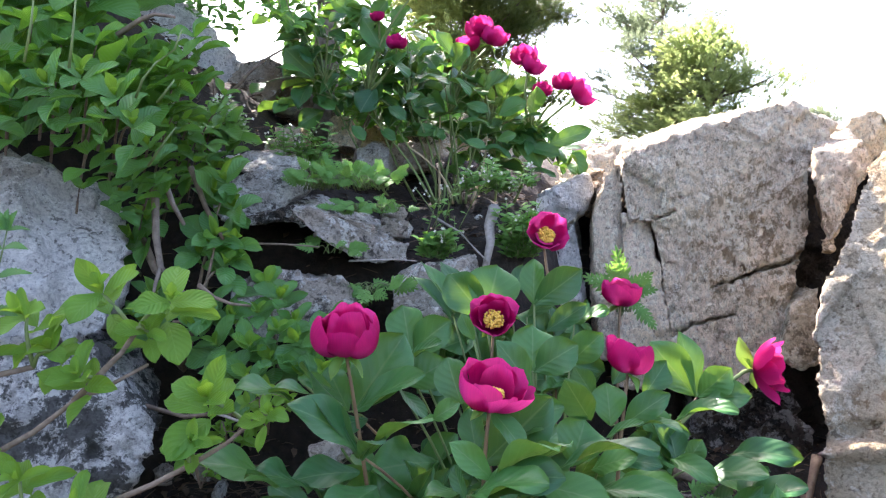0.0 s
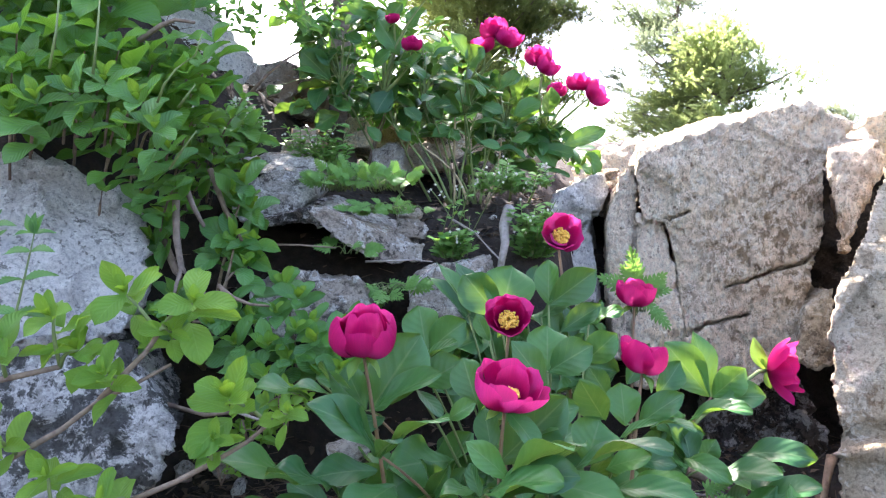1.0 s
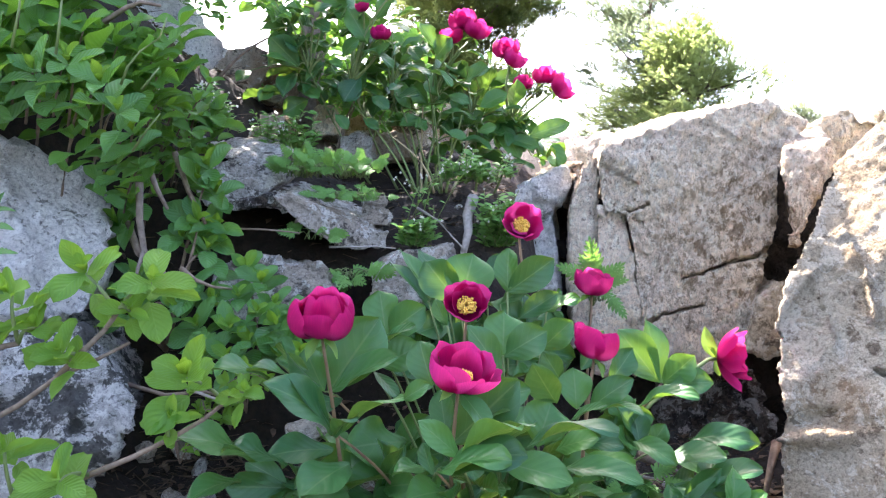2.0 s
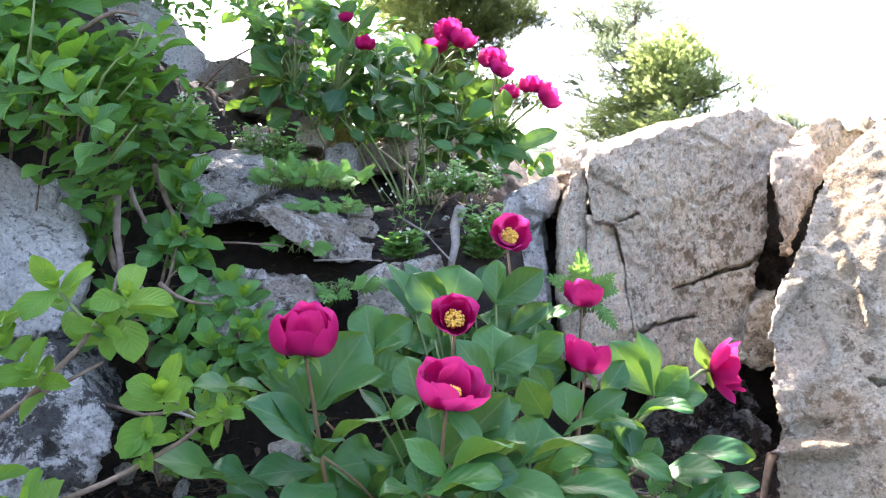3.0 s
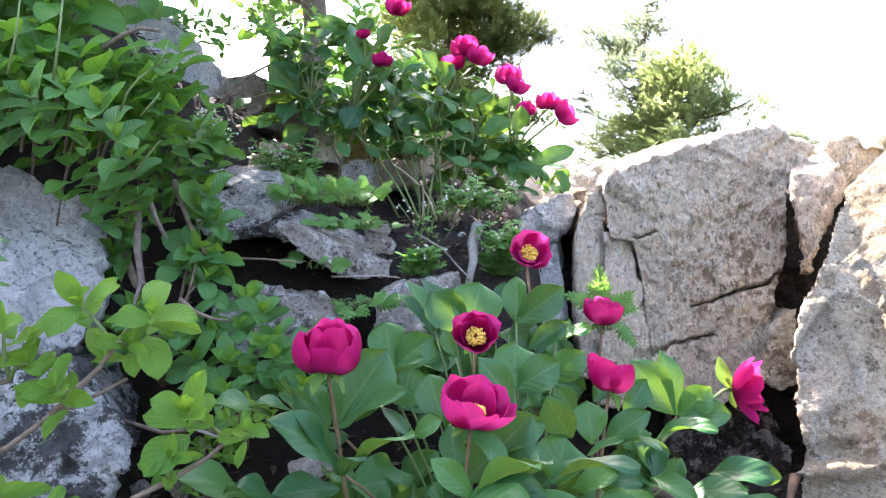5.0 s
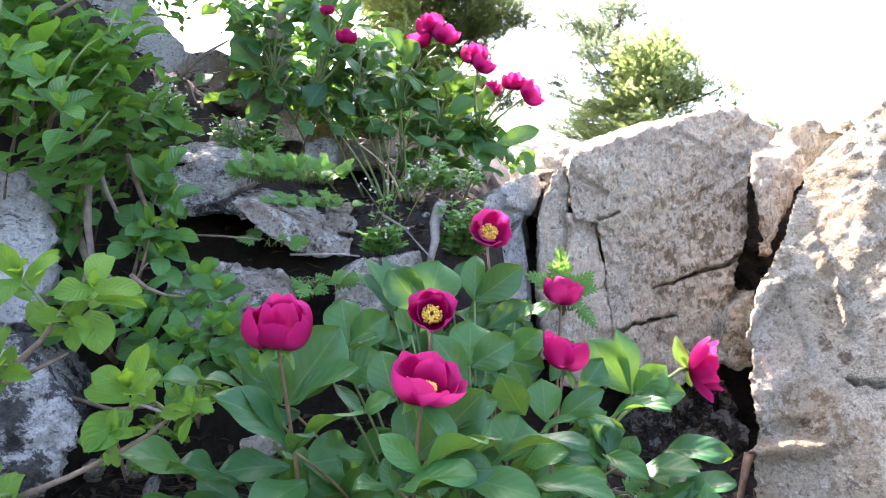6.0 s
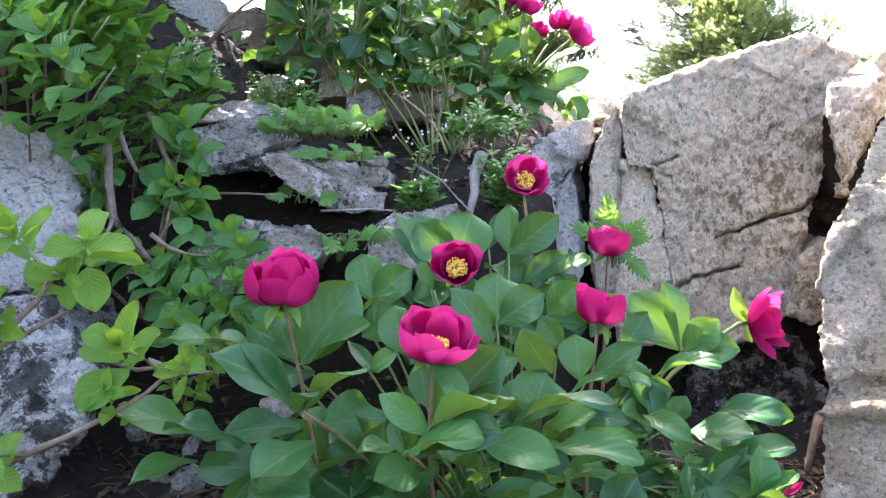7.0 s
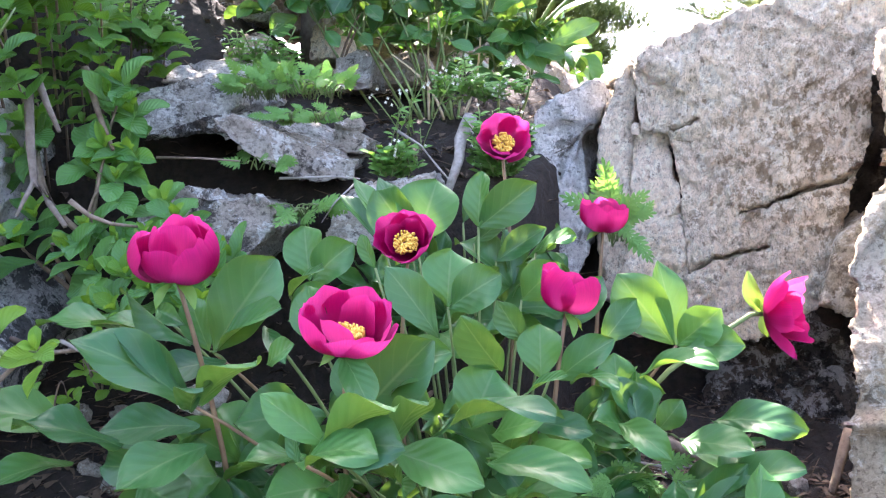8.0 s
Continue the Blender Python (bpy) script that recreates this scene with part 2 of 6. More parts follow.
M_NEEDLE_GREY = plain_material("grey_needles", (0.16, 0.21, 0.12), (0.32, 0.37, 0.22), 6.0, 0.6, 0.0, 0.5)
M_NEEDLE_DARK = plain_material("dark_needles", (0.12, 0.17, 0.05), (0.34, 0.40, 0.11), 3.0, 0.6, 0.0, 0.45)
M_STALK = plain_material("green_stalk", (0.10, 0.155, 0.045), (0.20, 0.255, 0.08), 30, 0.6, 0.2)
M_REDSTALK = plain_material("red_stalk", (0.16, 0.08, 0.05), (0.26, 0.17, 0.08), 30, 0.6, 0.2)
M_STRAW = plain_material("dry_stem", (0.38, 0.29, 0.16), (0.58, 0.48, 0.30), 60, 0.8, 0.3)
M_PETAL = petal_material()
M_STAMEN = plain_material("stamen", (0.82, 0.43, 0.04), (0.94, 0.66, 0.15), 300, 0.7, 0.3)
M_CARPEL = plain_material("carpel", (0.30, 0.05, 0.08), (0.48, 0.14, 0.13), 200, 0.7, 0.3)
M_WHITE = plain_material("white_blossom", (0.66, 0.63, 0.52), (0.80, 0.77, 0.66), 100, 0.7, 0.0, 0.3)


# ---- helpers for shapes ----
rng = np.random.default_rng(7)


class Batch:
    """Collects copies of small meshes and links them as one object."""

    def __init__(self):
        self.v, self.f, self.uv, self.n = [], [], [], 0

    def put(self, shape, m):
        v, f, uv = shape
        a = np.array(m)
        self.v.append(v @ a[:3, :3].T + a[:3, 3])
        self.f.extend([tuple(i + self.n for i in face) for face in f])
        self.uv.append(uv)
        self.n += len(v)

    def tube(self, pts, radii, sides=6):
        pts = [Vector(p) for p in pts]
        v, f = [], []
        for i, p in enumerate(pts):
            d = (pts[min(i + 1, len(pts) - 1)] - pts[max(i - 1, 0)]).normalized()
            a = d.orthogonal().normalized()
            b = d.cross(a)
            for k in range(sides):
                t = 2 * math.pi * k / sides
                v.append(p + (a * math.cos(t) + b * math.sin(t)) * radii[i])
        for i in range(len(pts) - 1):
            for k in range(sides):
                k2 = (k + 1) % sides
                f.append((i * sides + k, i * sides + k2, (i + 1) * sides + k2, (i + 1) * sides + k))
        f.append(tuple(range(sides))[::-1])
        f.append(tuple(range(len(v) - sides, len(v))))
        self.put((np.array(v), f, np.zeros((len(v), 2))), Matrix.Identity(4))

    def mesh(self, name, material, smooth=True):
        me = bpy.data.meshes.new(name)
        v = np.concatenate(self.v)
        me.from_pydata(v.tolist(), [], self.f)
        layer = me.uv_layers.new(name="UVMap")
        uv = np.concatenate(self.uv)
        idx = np.empty(len(me.loops), dtype=np.int32)
        me.loops.foreach_get("vertex_index", idx)
        layer.data.foreach_set("uv", uv[idx].astype(np.float32).ravel())
        me.materials.append(material)
        if smooth:
            me.polygons.foreach_set("use_smooth", [True] * len(me.polygons))
        me.update()
        return me


def part(name, me, parent, label="", m=None):
    ob = new(name, me)
    ob.parent = parent
    if m is not None:
        ob.matrix_basis = m
    return tagged(ob, label) if label else ob


def thing(name, label, category, group=""):
    return tagged(new(name), label, category, group)


def tube_mesh(name, pts, radii, material, sides=6):
    b = Batch()
    b.tube(pts, radii, sides)
    return b.mesh(name, material)


def bend(a, b, sag=0.0, n=6, side=(0, 0, 1)):
    """Points on a curve from a to b that bulges along side."""
    a, b, s = Vector(a), Vector(b), Vector(side)
    return [a.lerp(b, i / n) + s * sag * math.sin(math.pi * i / n) for i in range(n + 1)]


def blade(length, width, peak=0.5, fold=0.35, curl=0.5, wave=0.0, twist=0.0, nu=8, nv=4, point=0.8):
    """A leaf blade: base at the origin, tip along +y, face towards +z. peak: where it is widest."""
    v, uv, f = [], [], []
    for i in range(nu + 1):
        s = i / nu
        e = math.log(0.5) / math.log(peak)
        w = width / 2 * max(math.sin(math.pi * s**e), 0.0) ** (point + 0.35 * max(0.0, s - peak) / (1 - peak)) if 0 < i < nu else width * 0.015
        ang = -curl * s
        y = length * (math.sin(curl * s) / curl if curl else s)
        z = -length * ((1 - math.cos(curl * s)) / curl if curl else 0)
        tw = twist * s
        for j in range(nv + 1):
            q = 2 * j / nv - 1
            x = w * q
            lift = abs(x) * math.sin(fold) * (0.55 + 0.3 * abs(q)) + wave * width * (math.sin(3.2 * math.pi * s + 2 * q) + 0.5 * math.sin(7.1 * s + 4 * q)) * q * q
            xx, zz = x * math.cos(fold) * math.cos(tw) - lift * math.sin(tw), lift * math.cos(tw) + x * math.sin(tw)
            v.append((xx, y - zz * math.sin(ang), z + zz * math.cos(ang)))
            uv.append((0.5 + q / 2, s))
    for i in range(nu):
        for j in range(nv):
            a = i * (nv + 1) + j
            f.append((a, a + 1, a + nv + 2, a + nv + 1))
    return np.array(v), f, np.array(uv)


def frame_of(base, along, face, size=1.0):
    """A pose at base with +y along and +z near face."""
    y = Vector(along).normalized()
    z = Vector(face)
    z = z - y * z.dot(y)
    z = z.normalized() if z.length > 1e-4 else y.orthogonal().normalized()
    x = y.cross(z)
    m = Matrix((x, y, z)).transposed().to_4x4()
    return Matrix.Translation(base) @ m @ Matrix.Diagonal((size, size, size, 1))


def shape_mesh(name, shape, material):
    b = Batch()
    b.put(shape, Matrix.Identity(4))
    return b.mesh(name, material)


def ground_height(x, y):
    """The slope: a soil pocket in front, a rocky step (further back on the right), then a rising bank that levels out."""
    y = y - 0.34 / (1 + np.exp(-(x - 0.27) / 0.03)) * np.interp(y, [1.2, 1.5, 2.2, 3.2], [0, 1, 1, 0])
    step = np.interp(y, [-40, -3, 0.0, 0.7, 1.0, 1.46, 1.60, 1.8, 2.1, 2.6, 5.0, 9.0, 40, 400],
                     [-9, -1.6, -0.55, 0.00, 0.08, 0.15, 0.58, 0.66, 0.78, 0.98, 1.05, 0.9, -2, -30])
    bank = 0.75 * np.exp(-((np.minimum(x, -1.05) + 1.05) / 3) ** 2) / (1 + np.exp((x + 0.72) / 0.07)) * np.exp(-((y - 1.6) / 0.6) ** 2)
    bank = bank + 0.28 * np.exp(-((x + 0.55) / 0.22) ** 2) * np.exp(-((y - 1.9) / 0.3) ** 2)
    return step + bank


def build_ground():
    xs = np.unique(np.concatenate([np.linspace(-1.4, 1.3, 200), np.geomspace(1.7, 400, 26), -np.geomspace(1.7, 400, 26)]))
    ys = np.unique(np.concatenate([np.linspace(0.6, 2.4, 150), np.linspace(2.45, 3.0, 12), np.linspace(-3, 0.2, 14), np.geomspace(3.1, 400, 26), -np.geomspace(3.2, 40, 10)]))
    v, f = [], []
    for y in ys:
        for x in xs:
            near = max(0.0, min(1.0, (2.0 - math.hypot(x, y - 1.4)) / 0.6))
            far = min(1.0, max(0.0, (math.hypot(x, y - 1.2) - 1.6) / 2.0))
            bump = noise.fractal((x * 6, y * 6, 0.3), 0.8, 2.1, 5) * 0.035 * near + (noise.fractal((x * 28, y * 28, 2.3), 0.7, 2.1, 3) * 0.012 * near if 0.5 < y < 2.6 else 0.0) + noise.fractal((x * 0.9, y * 0.9, 1.3), 0.9, 2.1, 5) * 0.16 * far * min(1.0, 40 / (1 + math.hypot(x, y)))
            v.append((x, y, float(ground_height(x, y)) + bump))
    n = len(xs)
    for i in range(len(ys) - 1):
        for j in range(n - 1):
            a = i * n + j
            f.append((a, a + 1, a + n + 1, a + n))
    b = Batch()
    b.put((np.array(v), f, np.zeros((len(v), 2))), Matrix.Identity(4))
    return tagged(new("ground", b.mesh("ground", M_SOIL)), "dark brown crumbly soil of a rocky slope", "ground", kind="structure")


def rock(name, outline, back, label, material=None, voxel=0.009, seed=0.0, rough=0.030, facet=0.05, bulge=0.02, taper=0.8, group="", strata=0.0, cracks=(), pits=0.004, flutes=0.0):
    """A block of stone: a rough polygon of its face, carried back along a vector, remeshed and weathered."""
    pts = [Vector(p) for p in outline]
    back = Vector(back)
    mid = sum(pts, Vector()) / len(pts)
    bm = bmesh.new()
    front = [bm.verts.new(p) for p in pts]
    rear = [bm.verts.new(mid + (p - mid) * taper + back) for p in pts]
    c1, c2 = bm.verts.new(mid - back.normalized() * bulge), bm.verts.new(mid + back * 1.05)
    n = len(pts)
    for i in range(n):
        k = (i + 1) % n
        bm.faces.new((front[i], front[k], c1))
        bm.faces.new((rear[k], rear[i], c2))
        bm.faces.new((front[k], front[i], rear[i], rear[k]))
    bmesh.ops.recalc_face_normals(bm, faces=bm.faces)
    me = bpy.data.meshes.new(name)
    bm.to_mesh(me)
    bm.free()
    tmp = new("tmp", me)
    mod = tmp.modifiers.new("remesh", "REMESH")
    mod.mode, mod.voxel_size = "VOXEL", voxel
    out = bpy.data.meshes.new_from_object(tmp.evaluated_get(bpy.context.evaluated_depsgraph_get()))
    bpy.data.objects.remove(tmp)
    out.name = name
    co = np.empty(len(out.vertices) * 3, dtype=np.float32)
    no = np.empty(len(out.vertices) * 3, dtype=np.float32)
    out.vertices.foreach_get("co", co)
    out.vertices.foreach_get("normal", no)
    co, no = co.reshape(-1, 3), no.reshape(-1, 3)
    segs = [(Vector(a), Vector(b), w, d) for a, b, w, d in cracks]
    co_v = [Vector(c) for c in co] if segs else None
    o = Vector((seed * 3.7, seed * 1.3, seed * 2.1))
    def chips(p, scale, tilt, jump):
        """Broken planes: every cell has its own tilt and offset."""
        d, c = noise.voronoi(p * scale)
        n = noise.cell_vector(c[0] * 91.7)
        return (n - Vector((0.5, 0.5, 0.5))).dot(p - c[0] / scale) * tilt - n.x * jump

    for i in range(len(co)):
        p = Vector(co[i]) + o
        w = p + noise.noise_vector(p * 6) * 0.03
        h = chips(w, 4.5, facet * 6, facet * 0.35) + chips(w, 15, facet * 9, facet * 0.22) + 0.7 * rough * noise.fractal(p * 5, 0.9, 2.0, 3)
        h += 0.22 * rough * (noise.ridged_multi_fractal(p * 20, 0.9, 2.1, 4, 1.0, 2.0) - 0.9)
        if flutes:
            q = Vector((p.x * 36 + 3 * p.z, p.y * 36, p.z * 23))
            h += flutes * (noise.ridged_multi_fractal(q, 0.9, 2.1, 3, 1.0, 2.0) - 1.0) + 0.6 * flutes * noise.noise(q * 0.45)
        if strata:
            s = (p.z + 0.25 * p.x) * 28 + 0.7 * noise.noise(p * 4)
            h += strata * (abs((s % 1.0) - 0.5) - 0.25)
        h += pits * (noise.ridged_multi_fractal(p * 42, 0.8, 2.2, 3, 1.0, 2.0) - 1.0) + chips(w, 55, facet * 8, facet * 0.08)
        for a, b, width, deep in segs:
            if no[i][1] > -0.2:
                continue
            q = co_v[i] + noise.noise_vector(p * 14) * 0.012 + noise.noise_vector(p * 70) * 0.005
            q.y = a.y + (b.y - a.y) * max(0.0, min(1.0, (q.x - a.x) / (b.x - a.x)))
            t = max(0.0, min(1.0, (q - a).dot(b - a) / (b - a).length_squared))
            near = (q - a.lerp(b, t)).length / (width * (1 - 0.6 * abs(2 * t - 1) ** 2))
            if near < 1:
                h -= deep * (1 - near * near)
        co[i] += no[i] * h
    out.vertices.foreach_set("co", co.ravel())
    out.polygons.foreach_set("use_smooth", [True] * len(out.polygons))
    out.materials.clear()
    out.materials.append(material or M_ROCK)
    out.update()
    return tagged(new(name, out), label, "rock", group)


# ---- the large structure ----
build_ground()

B1 = (0.10, 0.45, 0.085)
rock("boulder", [(0.419, 1.720, 0.820), (0.599, 1.700, 0.881), (0.788, 1.680, 0.934), (0.873, 1.660, 0.875), (0.798, 1.630, 0.774), (0.803, 1.620, 0.650), (0.745, 1.600, 0.504), (0.727, 1.600, 0.359),
     (0.620, 1.620, 0.283), (0.497, 1.640, 0.304), (0.503, 1.660, 0.413), (0.496, 1.700, 0.550), (0.470, 1.700, 0.659), (0.424, 1.710, 0.653), (0.407, 1.730, 0.784)],
     B1, "large pale limestone boulder with a rough weathered face", voxel=0.0042, seed=1, rough=0.010, facet=0.015, bulge=0.01, taper=0.98, pits=0.0046, flutes=0.0052,
     cracks=[((0.501, 1.660, 0.408), (0.554, 1.650, 0.437), 0.0045, 0.05), ((0.549, 1.650, 0.434), (0.640, 1.640, 0.462), 0.0045, 0.05), ((0.592, 1.640, 0.517), (0.685, 1.630, 0.549), 0.004, 0.03),
             ((0.663, 1.630, 0.542), (0.788, 1.620, 0.596), 0.0055, 0.06), ((0.434, 1.710, 0.650), (0.525, 1.710, 0.689), 0.004, 0.03)])
rock("rock_slab", [(0.406, 1.720, 0.690), (0.484, 1.720, 0.690), (0.500, 1.700, 0.550), (0.510, 1.670, 0.399), (0.497, 1.660, 0.288), (0.395, 1.680, 0.284)],
     (0.04, 0.3, 0.0), "narrow cracked limestone slab beside the large boulder", voxel=0.006, seed=2, rough=0.010, facet=0.018, bulge=0.005, flutes=0.004)
rock("rock_slab", [(0.378, 1.750, 0.779), (0.418, 1.750, 0.813), (0.434, 1.740, 0.654), (0.414, 1.700, 0.344), (0.356, 1.720, 0.341), (0.349, 1.750, 0.681)],
     (0.04, 0.3, 0.0), "thin upright limestone splinter beside the large boulder", voxel=0.006, seed=3, rough=0.010, facet=0.018, bulge=0.005, flutes=0.004)
rock("rock_slab", [(0.219, 1.800, 0.721), (0.356, 1.840, 0.785), (0.373, 1.840, 0.747), (0.330, 1.820, 0.656), (0.335, 1.750, 0.440), (0.300, 1.720, 0.360), (0.205, 1.720, 0.370), (0.212, 1.775, 0.601)],
     (0.06, 0.4, 0.075), "grey upright limestone slab behind the peony", M_ROCK_COOL, voxel=0.006, cracks=[((0.362, 1.830, 0.698), (0.300, 1.820, 0.654), 0.005, 0.04), ((0.300, 1.820, 0.654), (0.272, 1.790, 0.561), 0.003, 0.02)], seed=4, rough=0.012, facet=0.02, bulge=0.008)
rock("rock", [(0.371, 1.950, 0.808), (0.429, 1.950, 0.820), (0.430, 1.920, 0.739), (0.396, 1.900, 0.688), (0.353, 1.900, 0.673)], (0.05, 0.3, 0),
     "small brown rock wedged between upright slabs", M_ROCK_BROWN, seed=5, rough=0.012)
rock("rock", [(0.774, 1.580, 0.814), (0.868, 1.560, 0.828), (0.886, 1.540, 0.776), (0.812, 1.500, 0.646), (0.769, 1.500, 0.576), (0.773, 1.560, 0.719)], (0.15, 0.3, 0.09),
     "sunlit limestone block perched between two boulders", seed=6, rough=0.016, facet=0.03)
rock("boulder", [(0.828, 1.464, 0.757), (0.898, 1.440, 0.841), (0.987, 1.405, 0.921), (1.164, 1.344, 0.938), (1.056, 1.147, 0.543), (0.942, 1.051, 0.128), (0.611, 1.192, 0.065), (0.622, 1.232, 0.162), (0.646, 1.272, 0.307),
     (0.658, 1.332, 0.417), (0.682, 1.351, 0.520), (0.746, 1.388, 0.627)],
     (0.55, 0.4, 0.10), "tall limestone boulder with sharp sunlit edge and lichen", M_ROCK_RUST, seed=7, rough=0.006, facet=0.010, bulge=0.0, taper=0.95, voxel=0.006, pits=0.0022,
     cracks=[((0.794, 1.263, 0.376), (0.971, 1.211, 0.382), 0.007, 0.05), ((0.641, 1.272, 0.286), (0.737, 1.246, 0.306), 0.012, 0.014),
             ((0.643, 1.261, 0.252), (0.749, 1.245, 0.276), 0.020, -0.026), ((0.805, 1.344, 0.628), (0.816, 1.302, 0.466), 0.022, -0.025), ((0.743, 1.348, 0.553), (0.747, 1.306, 0.423), 0.018, -0.012)])
rock("rock", [(0.719, 1.540, 0.479), (0.741, 1.530, 0.503), (0.765, 1.520, 0.526), (0.774, 1.520, 0.371), (0.735, 1.530, 0.353), (0.694, 1.540, 0.368), (0.708, 1.540, 0.427)], (0.05, 0.2, 0),
     "small grey stone stuck in the cleft", M_ROCK_RUST, voxel=0.005, seed=8, rough=0.006, facet=0.012, bulge=0.004, taper=0.9)
# Cleft shade is painted into this rock's dark base.
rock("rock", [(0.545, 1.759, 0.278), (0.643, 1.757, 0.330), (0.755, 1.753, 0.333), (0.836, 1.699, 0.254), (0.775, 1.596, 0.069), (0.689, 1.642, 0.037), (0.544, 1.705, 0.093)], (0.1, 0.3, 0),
     "broken rock in the cleft, its shade put into a dark colour", M_ROCK_SHADE, voxel=0.007, seed=9, rough=0.025, facet=0.07)
rock("boulder", [(-0.963, 1.220, 0.831), (-0.723, 1.220, 0.776), (-0.664, 1.240, 0.751), (-0.640, 1.260, 0.719), (-0.587, 1.270, 0.699), (-0.515, 1.240, 0.612), (-0.525, 1.200, 0.528), (-0.512, 1.140, 0.463), (-0.660, 1.060, 0.441), (-0.819, 1.000, 0.450)],
     (-0.15, 0.40, 0.0), "pale grey limestone boulder under shrubs", M_ROCK_COOL, seed=10, rough=0.02, facet=0.035, bulge=0.02)
rock("boulder", [(-0.836, 1.020, 0.477), (-0.640, 1.080, 0.462), (-0.512, 1.140, 0.463), (-0.465, 1.120, 0.389), (-0.415, 1.100, 0.335), (-0.468, 1.060, 0.240), (-0.517, 1.000, 0.178), (-0.778, 0.950, 0.199)],
     (-0.1, 0.40, 0.0), "grey limestone boulder blotched with black lichen", M_ROCK_LICHEN, seed=11, rough=0.02, facet=0.035, bulge=0.03)
rock("ledge_rock", [(-0.473, 1.520, 0.741), (-0.394, 1.560, 0.766), (-0.310, 1.600, 0.775), (-0.294, 1.560, 0.713), (-0.349, 1.520, 0.664), (-0.441, 1.480, 0.655), (-0.480, 1.480, 0.702)], (0, 0.3, 0.04),
     "pale grey limestone ledge stone with a crack", M_ROCK_GREY, voxel=0.005, seed=12, rough=0.006, facet=0.012, bulge=0.004)
rock("ledge_rock", [(-0.299, 1.420, 0.678), (-0.258, 1.430, 0.685), (-0.204, 1.470, 0.662), (-0.068, 1.520, 0.610), (-0.073, 1.500, 0.572), (-0.138, 1.470, 0.568), (-0.200, 1.440, 0.592), (-0.245, 1.420, 0.625)], (-0.03, 0.35, 0.05),
     "overhanging limestone ledge with dark underside", M_ROCK_GREY, voxel=0.005, seed=13, rough=0.007, facet=0.016, bulge=0.004, taper=0.95)
# Recess and roof are coloured dark for the shade under the overhang.
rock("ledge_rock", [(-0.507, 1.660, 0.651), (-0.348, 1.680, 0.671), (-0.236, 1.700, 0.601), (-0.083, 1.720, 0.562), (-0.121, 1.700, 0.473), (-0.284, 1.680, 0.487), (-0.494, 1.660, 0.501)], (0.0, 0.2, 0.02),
     "recessed rock under the ledge, coloured dark as shade", M_ROCK_SHADE, voxel=0.008, seed=23, rough=0.012, facet=0.02, bulge=0.0)
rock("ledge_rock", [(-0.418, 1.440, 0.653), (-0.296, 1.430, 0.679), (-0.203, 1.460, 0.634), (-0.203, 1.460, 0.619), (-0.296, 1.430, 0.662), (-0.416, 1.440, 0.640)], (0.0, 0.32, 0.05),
     "limestone roof of a shallow hollow, underside shade in its colour", M_ROCK_SHADE, voxel=0.006, seed=26, rough=0.004, facet=0.008, bulge=0.0, taper=1.1)
rock("rock", [(-0.400, 1.360, 0.539), (-0.312, 1.360, 0.562), (-0.192, 1.380, 0.549), (-0.158, 1.360, 0.498), (-0.213, 1.320, 0.431), (-0.362, 1.280, 0.437)], (0, 0.3, 0),
     "grey limestone stone half hidden by leaves", M_ROCK_GREY, voxel=0.006, seed=15, rough=0.010, facet=0.022, bulge=0.005)
rock("rock", [(-0.104, 1.460, 0.535), (-0.044, 1.480, 0.577), (0.067, 1.520, 0.597), (0.086, 1.500, 0.556), (0.017, 1.420, 0.462), (-0.099, 1.400, 0.474)], (0, 0.3, 0.0),
     "grey jagged limestone stone behind peony leaves", M_ROCK_GREY, voxel=0.006, seed=16, rough=0.010, facet=0.025, bulge=0.005)
rock("rock", [(-0.517, 2.450, 1.000), (-0.415, 2.450, 1.087), (-0.174, 2.450, 1.120), (0.030, 2.450, 1.083), (0.192, 2.400, 0.997), (0.313, 2.350, 0.882), (0.306, 2.300, 0.758), (-0.476, 2.300, 0.758)], (0.05, 0.4, 0), "weathered brown rock behind the upper peony", M_ROCK_BROWN, voxel=0.01, seed=27, rough=0.02, facet=0.05)
rock("rock", [(-0.586, 1.986, 0.989), (-0.584, 2.011, 1.063), (-0.550, 2.026, 1.109), (-0.473, 2.030, 1.121), (-0.429, 2.023, 1.099), (-0.431, 2.000, 1.029), (-0.470, 1.983, 0.980), (-0.538, 1.980, 0.971)], (0.02, 0.3, 0.0), "weathered brown rock at the foot of the outcrop", M_ROCK_BROWN, voxel=0.006, seed=17, rough=0.012, facet=0.030, bulge=0.004)
rock("rock", [(-0.594, 1.884, 0.954), (-0.573, 1.896, 0.996), (-0.520, 1.900, 1.009), (-0.503, 1.890, 0.975), (-0.525, 1.880, 0.941)], (0.0, 0.15, 0.0), "small pale stone among white blossoms", M_ROCK_GREY, voxel=0.006, seed=41, rough=0.006, facet=0.015, bulge=0.004)
rock("rock", [(-0.452, 1.907, 0.952), (-0.434, 1.926, 0.984), (-0.380, 1.930, 0.991), (-0.357, 1.915, 0.964), (-0.381, 1.900, 0.938)], (0.0, 0.15, 0.0), "small pale stone behind the ledge", M_ROCK_GREY, voxel=0.006, seed=42, rough=0.006, facet=0.015, bulge=0.004)
rock("rock", [(-0.421, 1.822, 0.844), (-0.418, 1.845, 0.904), (-0.382, 1.850, 0.916), (-0.344, 1.843, 0.897), (-0.340, 1.820, 0.838)], (0.0, 0.2, 0.0), "dark brown block behind the ledge", M_ROCK_BROWN, voxel=0.006, seed=43, rough=0.008, facet=0.020, bulge=0.004)
